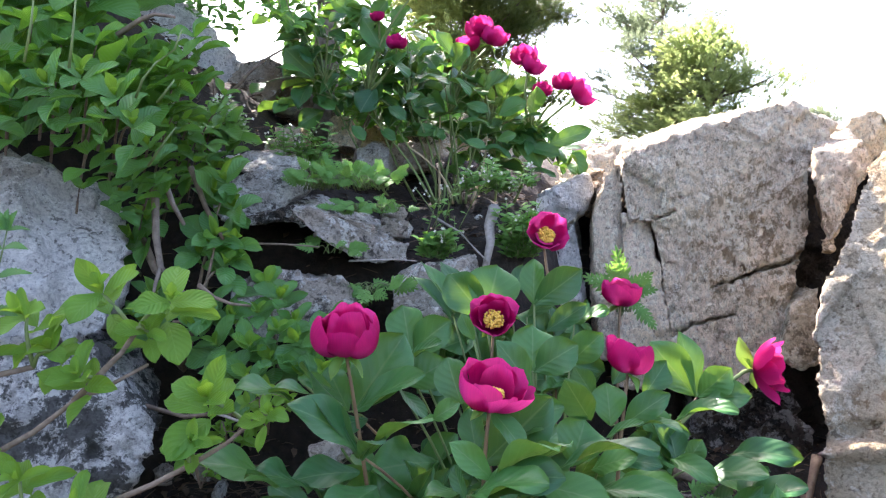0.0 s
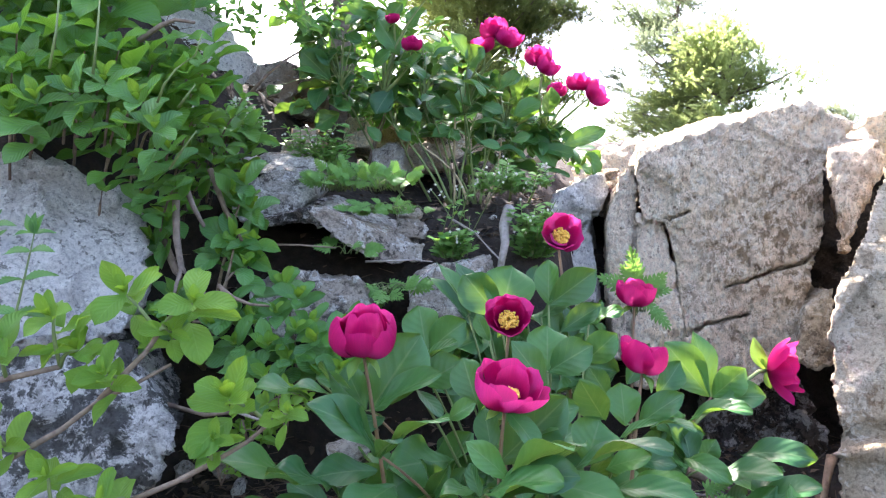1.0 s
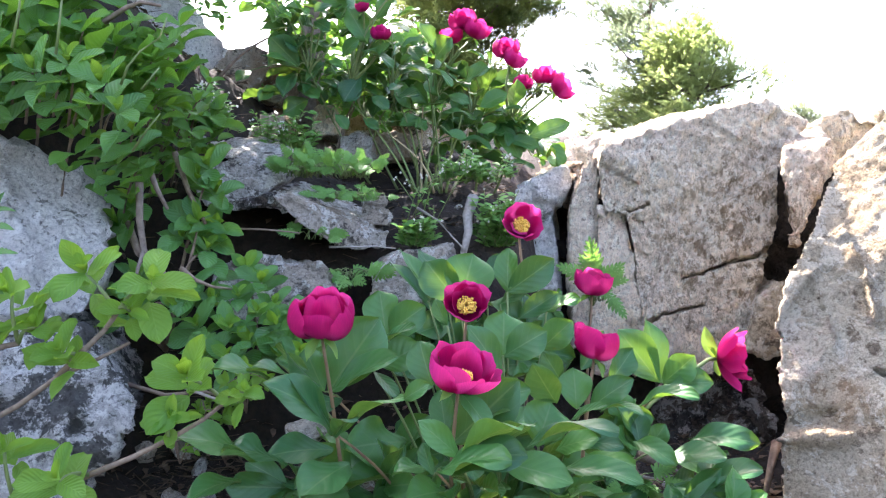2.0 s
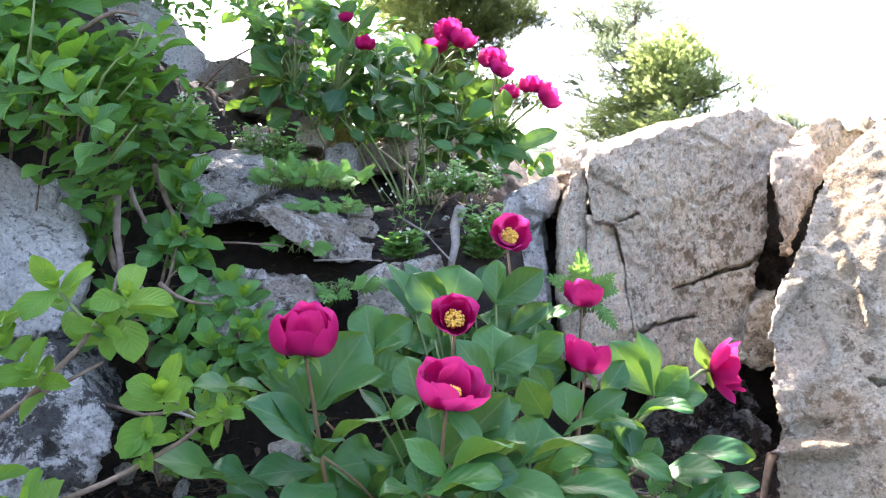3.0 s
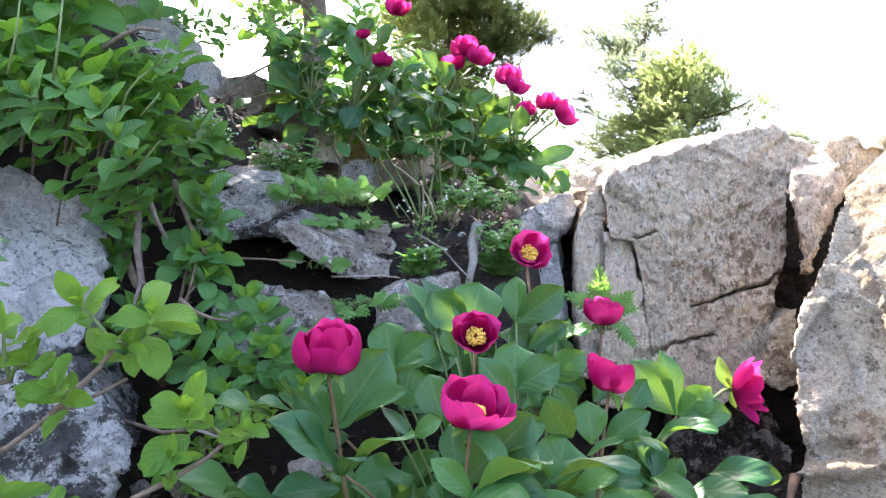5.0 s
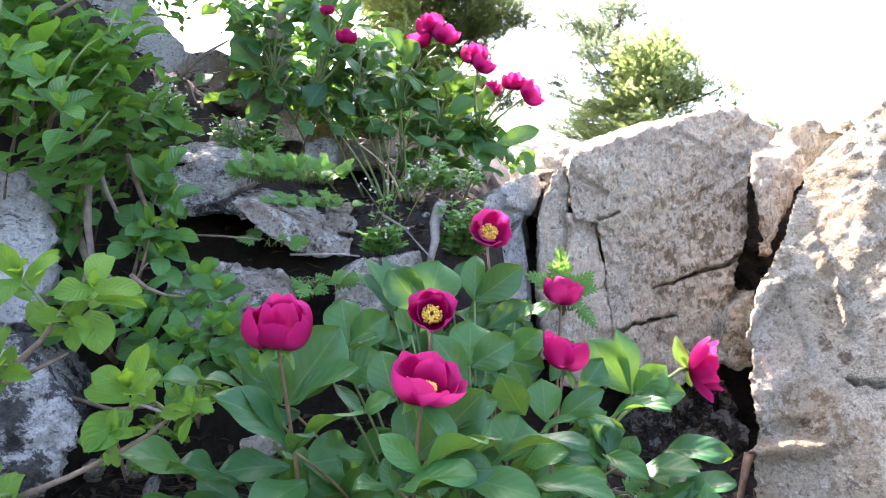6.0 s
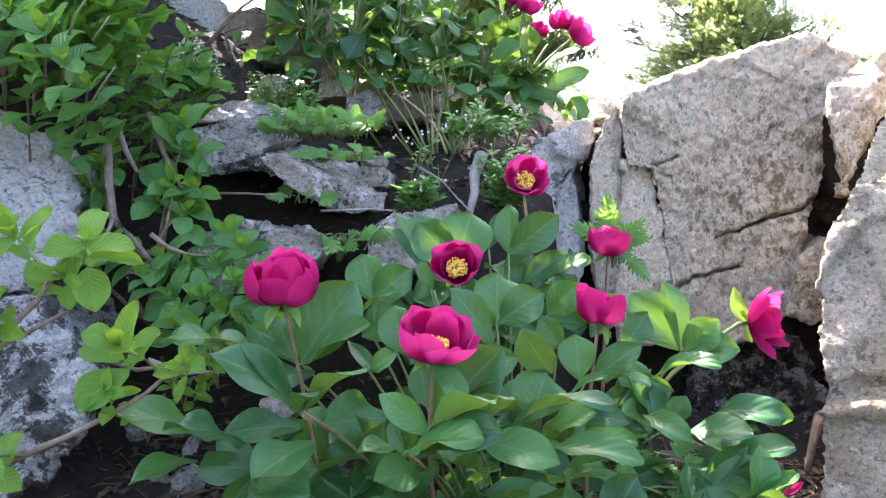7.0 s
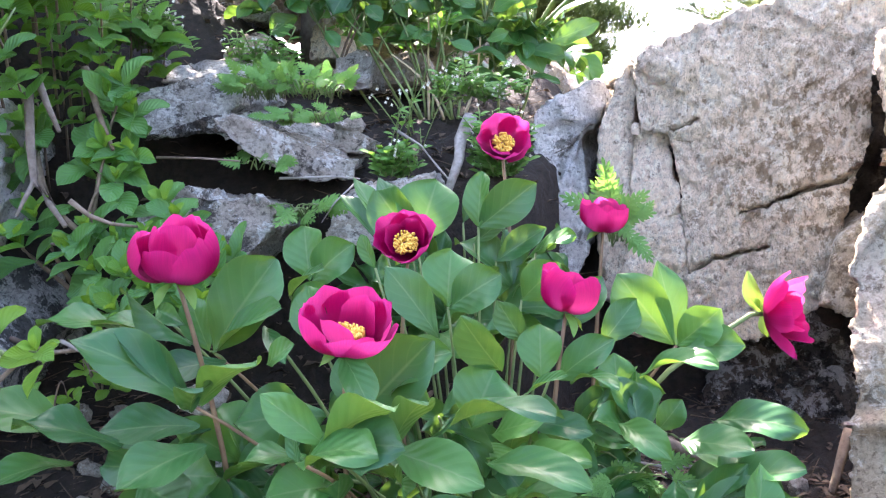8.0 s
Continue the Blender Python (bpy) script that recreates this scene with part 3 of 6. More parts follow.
rock("rock", [(-0.429, 1.760, 0.831), (-0.416, 1.768, 0.859), (-0.393, 1.770, 0.866), (-0.375, 1.761, 0.833)], (0.0, 0.1, 0.0), "small pale wedge of limestone", M_ROCK_GREY, voxel=0.006, seed=44, rough=0.004, facet=0.010, bulge=0.004)
rock("ledge_rock", [(-0.486, 1.617, 0.768), (-0.499, 1.684, 0.806), (-0.448, 1.718, 0.826), (-0.386, 1.740, 0.839), (-0.332, 1.706, 0.819), (-0.290, 1.645, 0.783), (-0.309, 1.611, 0.765), (-0.405, 1.600, 0.759)], (0.02, 0.25, 0.03), "thin layered limestone shelf stone", M_ROCK_GREY, voxel=0.006, seed=14, rough=0.005, facet=0.012, bulge=0.004, strata=0.012)
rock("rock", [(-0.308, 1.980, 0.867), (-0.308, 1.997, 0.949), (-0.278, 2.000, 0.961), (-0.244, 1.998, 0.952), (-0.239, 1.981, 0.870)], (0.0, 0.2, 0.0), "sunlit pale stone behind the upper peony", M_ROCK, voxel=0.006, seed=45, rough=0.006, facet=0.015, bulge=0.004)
rock("rock", [(-0.230, 1.860, 0.775), (-0.224, 1.908, 0.861), (-0.176, 1.920, 0.882), (-0.131, 1.911, 0.867), (-0.123, 1.865, 0.784)], (0.0, 0.2, 0.0), "grey stone among the upper peony stems", M_ROCK_GREY, voxel=0.006, seed=46, rough=0.008, facet=0.020, bulge=0.004)
rock("rock", [(-0.156, 2.000, 0.805), (-0.147, 2.046, 0.878), (-0.094, 2.060, 0.902), (-0.038, 2.052, 0.888), (-0.022, 2.006, 0.815)], (0.0, 0.25, 0.0), "brown stone with a pale top behind the upper peony", M_ROCK_BROWN, voxel=0.006, seed=19, rough=0.008, facet=0.020, bulge=0.004)
rock("rock", [(-0.144, 1.562, 0.626), (-0.133, 1.578, 0.670), (-0.091, 1.580, 0.675), (-0.061, 1.573, 0.655), (-0.070, 1.560, 0.621)], (0.0, 0.15, 0.0), "small pale stone beside the herb", M_ROCK_GREY, voxel=0.006, seed=47, rough=0.006, facet=0.012, bulge=0.004)
rock("rock", [(-0.469, 2.080, 0.948), (-0.457, 2.080, 1.046), (-0.410, 2.080, 1.077), (-0.333, 2.080, 1.068), (-0.298, 2.080, 1.029), (-0.295, 2.080, 0.947)], (0.02, 0.25, 0.0), "brown rock behind the small tree's trunk", M_ROCK_BROWN, voxel=0.007, seed=48, rough=0.012, facet=0.03, bulge=0.004)
# The foot shows; the height above view is added to block the sun.
rock("boulder", [(-2.243, 2.000, 2.627), (-1.149, 2.100, 2.649), (-0.903, 2.100, 1.617), (-0.740, 2.100, 1.332), (-0.641, 2.100, 1.213), (-0.559, 2.100, 1.129), (-0.543, 2.000, 0.949), (-0.767, 1.900, 0.802), (-1.203, 1.800, 0.792), (-1.907, 1.700, 0.781)], (-0.2, 0.5, 0),
     "pale limestone outcrop above the shrubs", M_ROCK_COOL, voxel=0.012, seed=20, rough=0.02, facet=0.03)
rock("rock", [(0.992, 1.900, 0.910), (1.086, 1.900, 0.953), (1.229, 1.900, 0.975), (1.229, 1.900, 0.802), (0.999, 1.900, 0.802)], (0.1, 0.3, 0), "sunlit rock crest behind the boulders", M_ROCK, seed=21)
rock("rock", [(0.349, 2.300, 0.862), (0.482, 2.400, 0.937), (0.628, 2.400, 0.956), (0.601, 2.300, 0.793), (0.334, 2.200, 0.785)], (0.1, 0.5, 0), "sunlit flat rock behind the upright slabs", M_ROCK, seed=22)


# Added backing rocks: their dark colour is the shade of the gaps.
rock("rock", [(0.864, 1.950, 0.808), (1.172, 1.900, 0.831), (1.048, 1.700, 0.190), (0.797, 1.800, 0.166)], (0.1, 0.3, 0.0), "added rock backing the cleft, coloured dark for its deep shade", M_ROCK_GAP_SHADE, voxel=0.014, seed=24, rough=0.02)
rock("rock", [(0.355, 2.080, 0.743), (0.544, 2.080, 0.774), (0.510, 1.950, 0.218), (0.333, 1.950, 0.218)], (0.05, 0.3, 0.0), "added rock behind the upright slabs, coloured dark for the gap's shade", M_ROCK_GAP_SHADE, voxel=0.014, seed=25, rough=0.02)


# ---- peonies ----
def petal_shape(length, width, start, end, cup, r):
    """A spoon-shaped petal that leaves the flower's axis along +x: its rise turns from start to end (degrees over the level), its sides bend inwards by cup."""
    nu, nv = 14, 12
    steps = 56
    path, x, z = [], 0.05 * length, 0.0
    for k in range(steps + 1):
        th = radians(start + (end - start) * (k / steps) ** 0.85)
        path.append((x, z, th))
        x, z = x + math.cos(th) * length / steps, z + math.sin(th) * length / steps
    notch, side, ph, lip = r.uniform(0.02, 0.09), r.uniform(-0.4, 0.4), r.uniform(0, 6.28), r.uniform(-0.02, 0.05)
    v, uv, f = [], [], []
    for i in range(nu + 1):
        s0 = i / nu
        for j in range(nv + 1):
            q = 2 * j / nv - 1
            edge = 0.64 + 0.36 * math.sqrt(max(0.0, 1 - 0.97 * q * q)) - notch * math.exp(-((q - side) / 0.18) ** 2) + 0.014 * math.sin(5 * q + ph) + 0.007 * math.sin(13 * q + 2 * ph)
            s = s0 * min(1.0, edge)
            w = 0.16 + 0.84 * math.sin(1.5708 * min(1.0, s0 / 0.66)) ** 0.85
            w *= width / 2
            k = s * steps
            lo = min(int(k), steps - 1)
            (x0, z0, t0), (x1, z1, t1) = path[lo], path[lo + 1]
            g = k - lo
            cx, cz, th = x0 + (x1 - x0) * g, z0 + (z1 - z0) * g, t0 + (t1 - t0) * g
            c = cup * (0.45 + 0.55 * s)
            inward = w * (1 - math.cos(c * q)) / c - lip * length * s**5
            inward += width * s * s * (0.042 * math.sin(3.1 * q + ph) + 0.026 * math.sin(8 * q - ph) * s + 0.010 * math.sin(17 * q + 3 * ph) * s * s)
            v.append((cx - math.sin(th) * inward, w * math.sin(c * q) / c, cz + math.cos(th) * inward))
            uv.append((0.5 + q / 2, s0))
    for i in range(nu):
        for j in range(nv):
            n = i * (nv + 1) + j
            f.append((n, n + 1, n + nv + 2, n + nv + 1))
    return np.array(v), f, np.array(uv)


def stamen_mesh(seed):
    r = np.random.default_rng(seed)
    b = Batch()
    for _ in range(190):
        a, rad, h = r.uniform(0, 6.283), r.uniform(0.08, 0.30), r.uniform(0.20, 0.36)
        base = Vector((math.cos(a) * rad * 0.4, math.sin(a) * rad * 0.4, 0.02))
        tip = Vector((math.cos(a) * rad, math.sin(a) * rad, h))
        b.tube([base, tip], [0.008, 0.008], 3)
        b.tube([tip, tip + Vector((r.uniform(-0.02, 0.02), r.uniform(-0.02, 0.02), 0.07))], [0.034, 0.026], 4)
    return b.mesh("stamens", M_STAMEN)


def carpel_mesh():
    b = Batch()
    for k in range(3):
        a = k * 2.1
        p = Vector((math.cos(a) * 0.05, math.sin(a) * 0.05, 0))
        b.tube([p, p + Vector((math.cos(a) * 0.03, math.sin(a) * 0.03, 0.16)), p + Vector((math.cos(a) * 0.08, math.sin(a) * 0.08, 0.34))], [0.05, 0.06, 0.015], 6)
    return b.mesh("carpels", M_CARPEL)


STAMENS, CARPELS = [stamen_mesh(s) for s in (1, 2)], carpel_mesh()
SEPAL = shape_mesh("sepal", blade(1.0, 0.5, 0.5, 0.5, 0.5, 0.04, 0.2, 8, 4), M_SEPAL)


# petals of a flower: heading round its axis (0 faces the open slope), length and width in flower widths, rise at the foot and at the lip
BOWL = ((180, 0.90, 0.94, -22, 150), (-132, 0.92, 0.86, -28, 152), (130, 0.90, 0.86, -28, 154), (-80, 0.92, 0.84, -38, 146), (74, 0.90, 0.84, -38, 144), (-10, 0.62, 0.86, -30, 122),
        (-34, 0.72, 0.60, 18, 122), (36, 0.74, 0.60, 20, 126), (180, 0.76, 0.66, 20, 124))
HALF_OPEN = ((180, 0.80, 0.86, -8, 104), (-122, 0.82, 0.78, -8, 104), (118, 0.78, 0.76, -8, 96), (-58, 0.84, 0.82, -10, 106), (60, 0.80, 0.80, -10, 74), (2, 0.62, 0.78, -8, 84),
             (-28, 0.56, 0.52, 22, 96), (150, 0.66, 0.60, 22, 104))
DISH = ((8, 0.52, 0.60, 0, 84), (58, 0.57, 0.58, -2, 86), (112, 0.62, 0.68, 0, 82), (164, 0.64, 0.64, 2, 86), (214, 0.64, 0.66, 0, 84), (262, 0.60, 0.62, 0, 86), (312, 0.54, 0.58, -2, 88),
        (140, 0.52, 0.50, 18, 90), (240, 0.52, 0.50, 18, 90))
SAUCER = ((-50, 0.62, 0.70, 0, 80), (40, 0.58, 0.70, 0, 92), (105, 0.64, 0.70, -2, 78), (165, 0.62, 0.64, 0, 70), (232, 0.68, 0.76, 0, 84), (-10, 0.46, 0.50, 14, 92))
CUP = ((180, 0.74, 0.74, -10, 122), (-112, 0.74, 0.72, -12, 118), (108, 0.72, 0.72, -12, 118), (-42, 0.72, 0.80, -14, 122), (44, 0.70, 0.78, -14, 122), (4, 0.56, 0.46, 14, 124))
CAPPED = ((180, 0.78, 0.74, -8, 112), (130, 0.76, 0.74, -10, 110), (-128, 0.86, 0.60, 4, 100), (-54, 0.84, 0.84, -20, 150), (50, 0.82, 0.86, -20, 146), (-100, 0.76, 0.64, -8, 118))
SIDEWAYS = ((180, 0.74, 0.62, 14, 80), (122, 0.80, 0.64, 12, 84), (-118, 0.82, 0.66, 10, 90), (62, 0.78, 0.52, 2, 62), (-58, 0.84, 0.56, 0, 58), (6, 0.64, 0.56, 4, 84), (150, 0.66, 0.50, 30, 86), (-30, 0.66, 0.50, 30, 82), (90, 0.60, 0.46, 34, 88))


def flower(parent, at, facing, size, petals, seed, label, sepals=((-70, 0.34, -0.3), (40, 0.36, -0.2), (170, 0.34, 0.1))):
    """A peony blossom round its middle point: size is its width."""
    r = np.random.default_rng(seed)
    core = part("flower", STAMENS[seed % 2], parent, label)
    f = Vector(facing).normalized()
    x = Vector((0, -1, 0)) - f * -f.y
    x = x.normalized() if x.length > 0.05 else f.orthogonal().normalized()
    turn = Matrix((x, f.cross(x), f)).transposed().to_4x4()
    core_size = size * 0.62
    rise = 0.58 if petals in (BOWL, HALF_OPEN, CAPPED, SIDEWAYS) else 0.50 if petals is CUP else 0.40
    base = Vector(at) - f * size * rise * 0.5
    core.matrix_basis = Matrix.Translation(base) @ turn @ Matrix.Diagonal((core_size,) * 3 + (1,))
    inv = Matrix.Diagonal((1 / core_size,) * 3 + (1,))
    part("carpels", CARPELS, core)
    for heading, length, width, start, end in petals:
        shape = petal_shape(size * length * r.uniform(0.97, 1.03), size * width * r.uniform(0.96, 1.05), start + r.uniform(-3, 3), end + r.uniform(-4, 4), r.uniform(1.15, 1.45) if petals in (BOWL, CAPPED, CUP) else r.uniform(1.0, 1.35), r)
        part("petal", shape_mesh("petal", shape, M_PETAL), core, m=inv @ Matrix.Rotation(radians(heading + r.uniform(-5, 5)), 4, "Z"))
    for heading, length, droop in sepals:
        a = radians(heading)
        part("sepal", SEPAL, core, "green sepal", inv @ frame_of((0, 0, -0.002), (math.cos(a), math.sin(a), droop), (0.3 * math.cos(a), 0.3 * math.sin(a), 1), size * length))
    return base - f * size * 0.02


class Foliage:
    """Hangs leaves on a plant: the first ones as leaves of their own, the rest joined into one mesh."""

    def __init__(self, parent, cap=280):
        self.parent, self.cap, self.count, self.rest = parent, cap, 0, {}

    def leaf(self, kind, m):
        meshes, shapes, material = LEAVES[kind]
        k = int(rng.integers(len(meshes)))
        self.count += 1
        if self.count <= self.cap:
            part("leaf", meshes[k], self.parent, m=m)
        else:
            self.rest.setdefault(kind, Batch()).put(shapes[k], m)

    def finish(self):
        for kind, batch in self.rest.items():
            tagged(part("foliage", batch.mesh("foliage", LEAVES[kind][2]), self.parent), kind="stuff")


PEONY_SHAPES = [blade(1.0, w, p, fo, cu, wa, tw, 12, 6, 0.60)
                for w, p, fo, cu, wa, tw in ((0.62, 0.60, 0.45, 0.5, 0.07, 0.15), (0.70, 0.62, 0.65, 0.3, 0.10, -0.35), (0.54, 0.56, 0.40, 0.9, 0.08, 0.3),
                                             (0.64, 0.60, 0.85, 0.2, 0.06, 0.1), (0.74, 0.64, 0.35, 0.7, 0.11, -0.2), (0.58, 0.55, 1.05, 0.5, 0.07, 0.5),
                                             (0.60, 0.60, 0.55, -0.5, 0.10, 0.25), (0.66, 0.58, 0.75, 1.1, 0.08, -0.45), (0.56, 0.62, 0.9, -0.3, 0.12, -0.3))]
SHRUB_SHAPES = [blade(1.0, w, p, fo, cu, 0.05, tw, 9, 4, 0.52) for w, p, fo, cu, tw in
                ((0.60, 0.58, 0.45, 0.6, 0.15), (0.54, 0.54, 0.65, 0.4, -0.3), (0.64, 0.60, 0.35, 0.9, 0.2), (0.58, 0.55, 0.55, -0.35, 0.2), (0.50, 0.56, 0.8, 0.7, -0.2))]
LEAVES = {m.name: ([shape_mesh("leaf", x, m) for x in shapes], shapes, m) for m, shapes in
          ((M_PEONY, PEONY_SHAPES), (M_SHRUB, SHRUB_SHAPES), (M_YOUNG, SHRUB_SHAPES), (M_DARKLEAF, SHRUB_SHAPES))}


def compound_leaf(fol, hub, along, face, length, count, spread, r, root=None):
    """Leaflets fanned from one hub; root: where its stalk starts."""
    along, face = Vector(along).normalized(), Vector(face).normalized()
    side = along.cross(face).normalized()
    for k in range(count):
        a = spread * (k - (count - 1) / 2) + r.uniform(-0.12, 0.12)
        d = along * math.cos(a) + side * math.sin(a) + face * r.uniform(-0.25, 0.15)
        fc = face + side * math.sin(a) * r.uniform(0.0, 0.7) + Vector(r.uniform(-0.35, 0.35, 3))
        s = length * (1.0 - 0.14 * abs(k - (count - 1) / 2)) * r.uniform(0.88, 1.1)
        fol.leaf("peony_leaf", frame_of(Vector(hub) + d * length * 0.06, d, fc, s))
    if root is not None:
        pts = bend(root, hub, 0.04, 6, (0, 0, 1))
        part("leaf_stalk", tube_mesh("leaf_stalk", pts, [0.0030 - 0.0002 * i for i in range(7)], M_STALK, 5), fol.parent)


peony = thing("peony_plant", "lush wild peony with magenta flowers and broad green leaves", "peony", "wild peonies")
leaves = Foliage(peony)
ROOT = Vector((0.17, 1.22, 0.11))


def rooted(x, y):
    """A point just under the soil."""
    return Vector((x, y, float(ground_height(x, y)) - 0.03))


def stalk(parent, tip, root, r, red=True, sag=0.02):
    pts = bend(root, tip, sag, 8, Vector((r.uniform(-1, 1), r.uniform(-1, 1), 0.3)).normalized())
    part("flower_stalk", tube_mesh("flower_stalk", pts, [0.0040 - 0.0002 * i for i in range(9)], M_REDSTALK if red else M_STALK, 6), parent)


r = np.random.default_rng(11)
for at, facing, size, petals, label in (
        ((-0.128, 0.990, 0.490), (0.04, -0.16, 1.0), 0.098, BOWL, "closed bowl-shaped magenta peony flower"),
        ((0.063, 0.965, 0.420), (0.10, -0.30, 1.0), 0.092, HALF_OPEN, "half-open magenta peony flower"),
        ((0.080, 1.180, 0.489), (-0.10, -1.0, 0.62), 0.086, DISH, "open magenta peony flower with yellow stamens"),
        ((0.190, 1.375, 0.626), (0.22, -1.0, 0.42), 0.086, SAUCER, "open magenta peony flower with yellow stamens"),
        ((0.342, 1.430, 0.515), (0.10, -0.16, 1.0), 0.092, CUP, "cup-shaped magenta peony flower"),
        ((0.284, 1.130, 0.437), (0.20, 0.06, 1.0), 0.084, CAPPED, "magenta peony flower seen from behind"),
        ((0.577, 1.320, 0.387), (1.0, -0.34, 0.10), 0.096, SIDEWAYS, "magenta peony flower turned to the side")):
    bracts = ((-42, 0.42, -0.75), (62, 0.40, -0.6), (170, 0.34, 0.1)) if petals is BOWL else ((30, 0.42, -0.5), (100, 0.34, -0.4)) if petals is CAPPED else ((-60, 0.34, -0.2), (170, 0.34, 0.1))
    tip = flower(peony, at, facing, size, petals, int(r.integers(1000)), label, bracts)
    if facing[0] > 0.9:
        part("sepal", SEPAL, peony, "pale yellow-green sepal", frame_of(tip, (-0.45, 0.0, 1.0), (-0.6, -0.8, 0.1), 0.062))
        part("sepal", SEPAL, peony, "pale yellow-green sepal", frame_of(tip, (0.10, -0.3, -1.0), (-0.5, -0.8, 0.1), 0.034))
        part("sepal", SEPAL, peony, "pale yellow-green sepal", frame_of(tip, (0.6, -0.5, -0.5), (-0.3, -0.9, 0.1), 0.030))
        pts = [(0.34, 1.28, 0.22), (0.42, 1.29, 0.31), (0.49, 1.305, 0.36), (0.53, 1.315, 0.385), tip]
        part("flower_stalk", tube_mesh("flower_stalk", pts, [0.0042, 0.0040, 0.0038, 0.0036, 0.0034], M_STALK, 6), peony)
        continue
    root = rooted(ROOT.x + 0.85 * (at[0] - ROOT.x), ROOT.y + 0.7 * (at[1] - ROOT.y))
    stalk(peony, tip, root, r)

# fold, curl, waviness and twist of the leaflets
FORMS = ((0.30, 0.35, 0.05, 0.10), (0.70, 0.30, 0.05, -0.25), (0.42, 0.95, 0.09, 0.20), (0.38, 0.25, 0.06, 0.15), (0.26, 0.70, 0.10, -0.15))
hubs = {}


def leaflet(base, tip, width, face, form, plant=peony):
    """One leaflet of a peony leaf from its foot to its point; width in lengths."""
    base, tip = Vector(base), Vector(tip)
    d, fc = tip - base, Vector(face).normalized()
    fold, curl, wave, twist = FORMS[form]
    fold, curl, wave, twist = fold * r.uniform(0.7, 1.3), curl * r.uniform(0.7, 1.25), wave * r.uniform(0.7, 1.4), twist + r.uniform(-0.2, 0.2)
    size = d.length / (2 * math.sin(curl / 2) / curl)
    fc = (fc - d * fc.dot(d) / d.length_squared).normalized()
    along = d.normalized() * math.cos(curl / 2) + fc * math.sin(curl / 2)
    shape = blade(1.0, width * 1.06, r.uniform(0.56, 0.63), fold, curl, wave, twist, 14, 6, r.uniform(0.54, 0.64))
    part("leaf", shape_mesh("leaf", shape, M_PEONY), plant, m=frame_of(base, along, fc, size))
    near = [h for h in hubs.setdefault(plant, []) if (h[0] - base).length < 0.03]
    if near:
        near[0].append(base)
    else:
        hubs[plant].append([base])


# round the bowl-shaped flower
leaflet((-0.130, 1.075, 0.366), (-0.056, 1.090, 0.475), 0.66, (0.1, -0.85, 0.35), 0)
leaflet((-0.126, 1.070, 0.367), (-0.025, 1.020, 0.430), 0.50, (0.25, -0.55, 0.8), 0)
leaflet((-0.138, 1.040, 0.381), (-0.184, 0.980, 0.453), 0.50, (-0.7, -0.6, 0.35), 3)
leaflet((-0.136, 1.080, 0.365), (-0.169, 1.100, 0.426), 0.62, (-0.2, -0.9, 0.3), 0)
leaflet((-0.109, 0.980, 0.326), (-0.192, 0.900, 0.412), 0.40, (0.35, -0.5, 0.8), 2)
leaflet((-0.114, 0.985, 0.335), (-0.164, 0.930, 0.415), 0.36, (0.6, -0.6, 0.5), 1)
leaflet((-0.106, 0.970, 0.326), (-0.071, 0.930, 0.363), 0.55, (0.1, -0.35, 0.9), 2)
leaflet((-0.100, 0.980, 0.330), (-0.012, 0.920, 0.392), 0.42, (0.3, -0.15, 0.95), 4)
leaflet((-0.014, 0.950, 0.383), (0.021, 0.930, 0.408), 0.60, (0.1, -0.8, 0.5), 3)
leaflet((-0.061, 1.060, 0.400), (-0.021, 1.020, 0.367), 0.34, (0.2, -0.6, 0.7), 0)
leaflet((-0.211, 1.040, 0.391), (-0.284, 0.980, 0.412), 0.50, (0.0, -0.45, 0.9), 4)
leaflet((-0.213, 1.100, 0.410), (-0.156, 1.060, 0.400), 0.50, (0.2, -0.8, 0.5), 1)
# low beside the lichened boulder
leaflet((-0.209, 0.960, 0.296), (-0.299, 0.880, 0.348), 0.42, (0.1, -0.45, 0.9), 4)
leaflet((-0.111, 1.000, 0.301), (-0.193, 0.940, 0.308), 0.46, (-0.1, -0.6, 0.8), 0)
leaflet((-0.013, 1.140, 0.274), (-0.104, 1.070, 0.282), 0.62, (0.0, -0.8, 0.5), 4)
leaflet((-0.165, 0.940, 0.296), (-0.230, 0.870, 0.338), 0.42, (0.1, -0.5, 0.85), 4)
leaflet((-0.084, 0.960, 0.294), (-0.136, 0.880, 0.275), 0.62, (-0.2, -0.75, 0.6), 0)
leaflet((-0.226, 0.950, 0.272), (-0.277, 0.880, 0.268), 0.42, (0.0, -0.5, 0.85), 2)
leaflet((0.025, 0.960, 0.286), (-0.024, 0.900, 0.298), 0.42, (0.0, -0.5, 0.85), 4)
leaflet((0.049, 0.980, 0.252), (-0.006, 0.920, 0.261), 0.62, (0.0, -0.7, 0.7), 0)
leaflet((-0.151, 0.950, 0.253), (-0.076, 0.900, 0.252), 0.60, (0.0, -0.6, 0.8), 0)
leaflet((-0.107, 1.060, 0.358), (-0.163, 0.990, 0.355), 0.46, (0.1, -0.6, 0.8), 0)
leaflet((-0.165, 1.080, 0.376), (-0.234, 1.000, 0.409), 0.42, (-0.1, -0.45, 0.9), 4)
# round the half-open flower
leaflet((0.025, 1.000, 0.392), (0.006, 1.020, 0.452), 0.78, (-0.3, -0.9, 0.25), 0)
leaflet((0.061, 0.955, 0.395), (0.099, 0.915, 0.352), 0.50, (0.3, -0.8, 0.5), 3)
leaflet((0.060, 0.900, 0.322), (0.007, 0.880, 0.372), 0.44, (-0.5, -0.5, 0.7), 3)
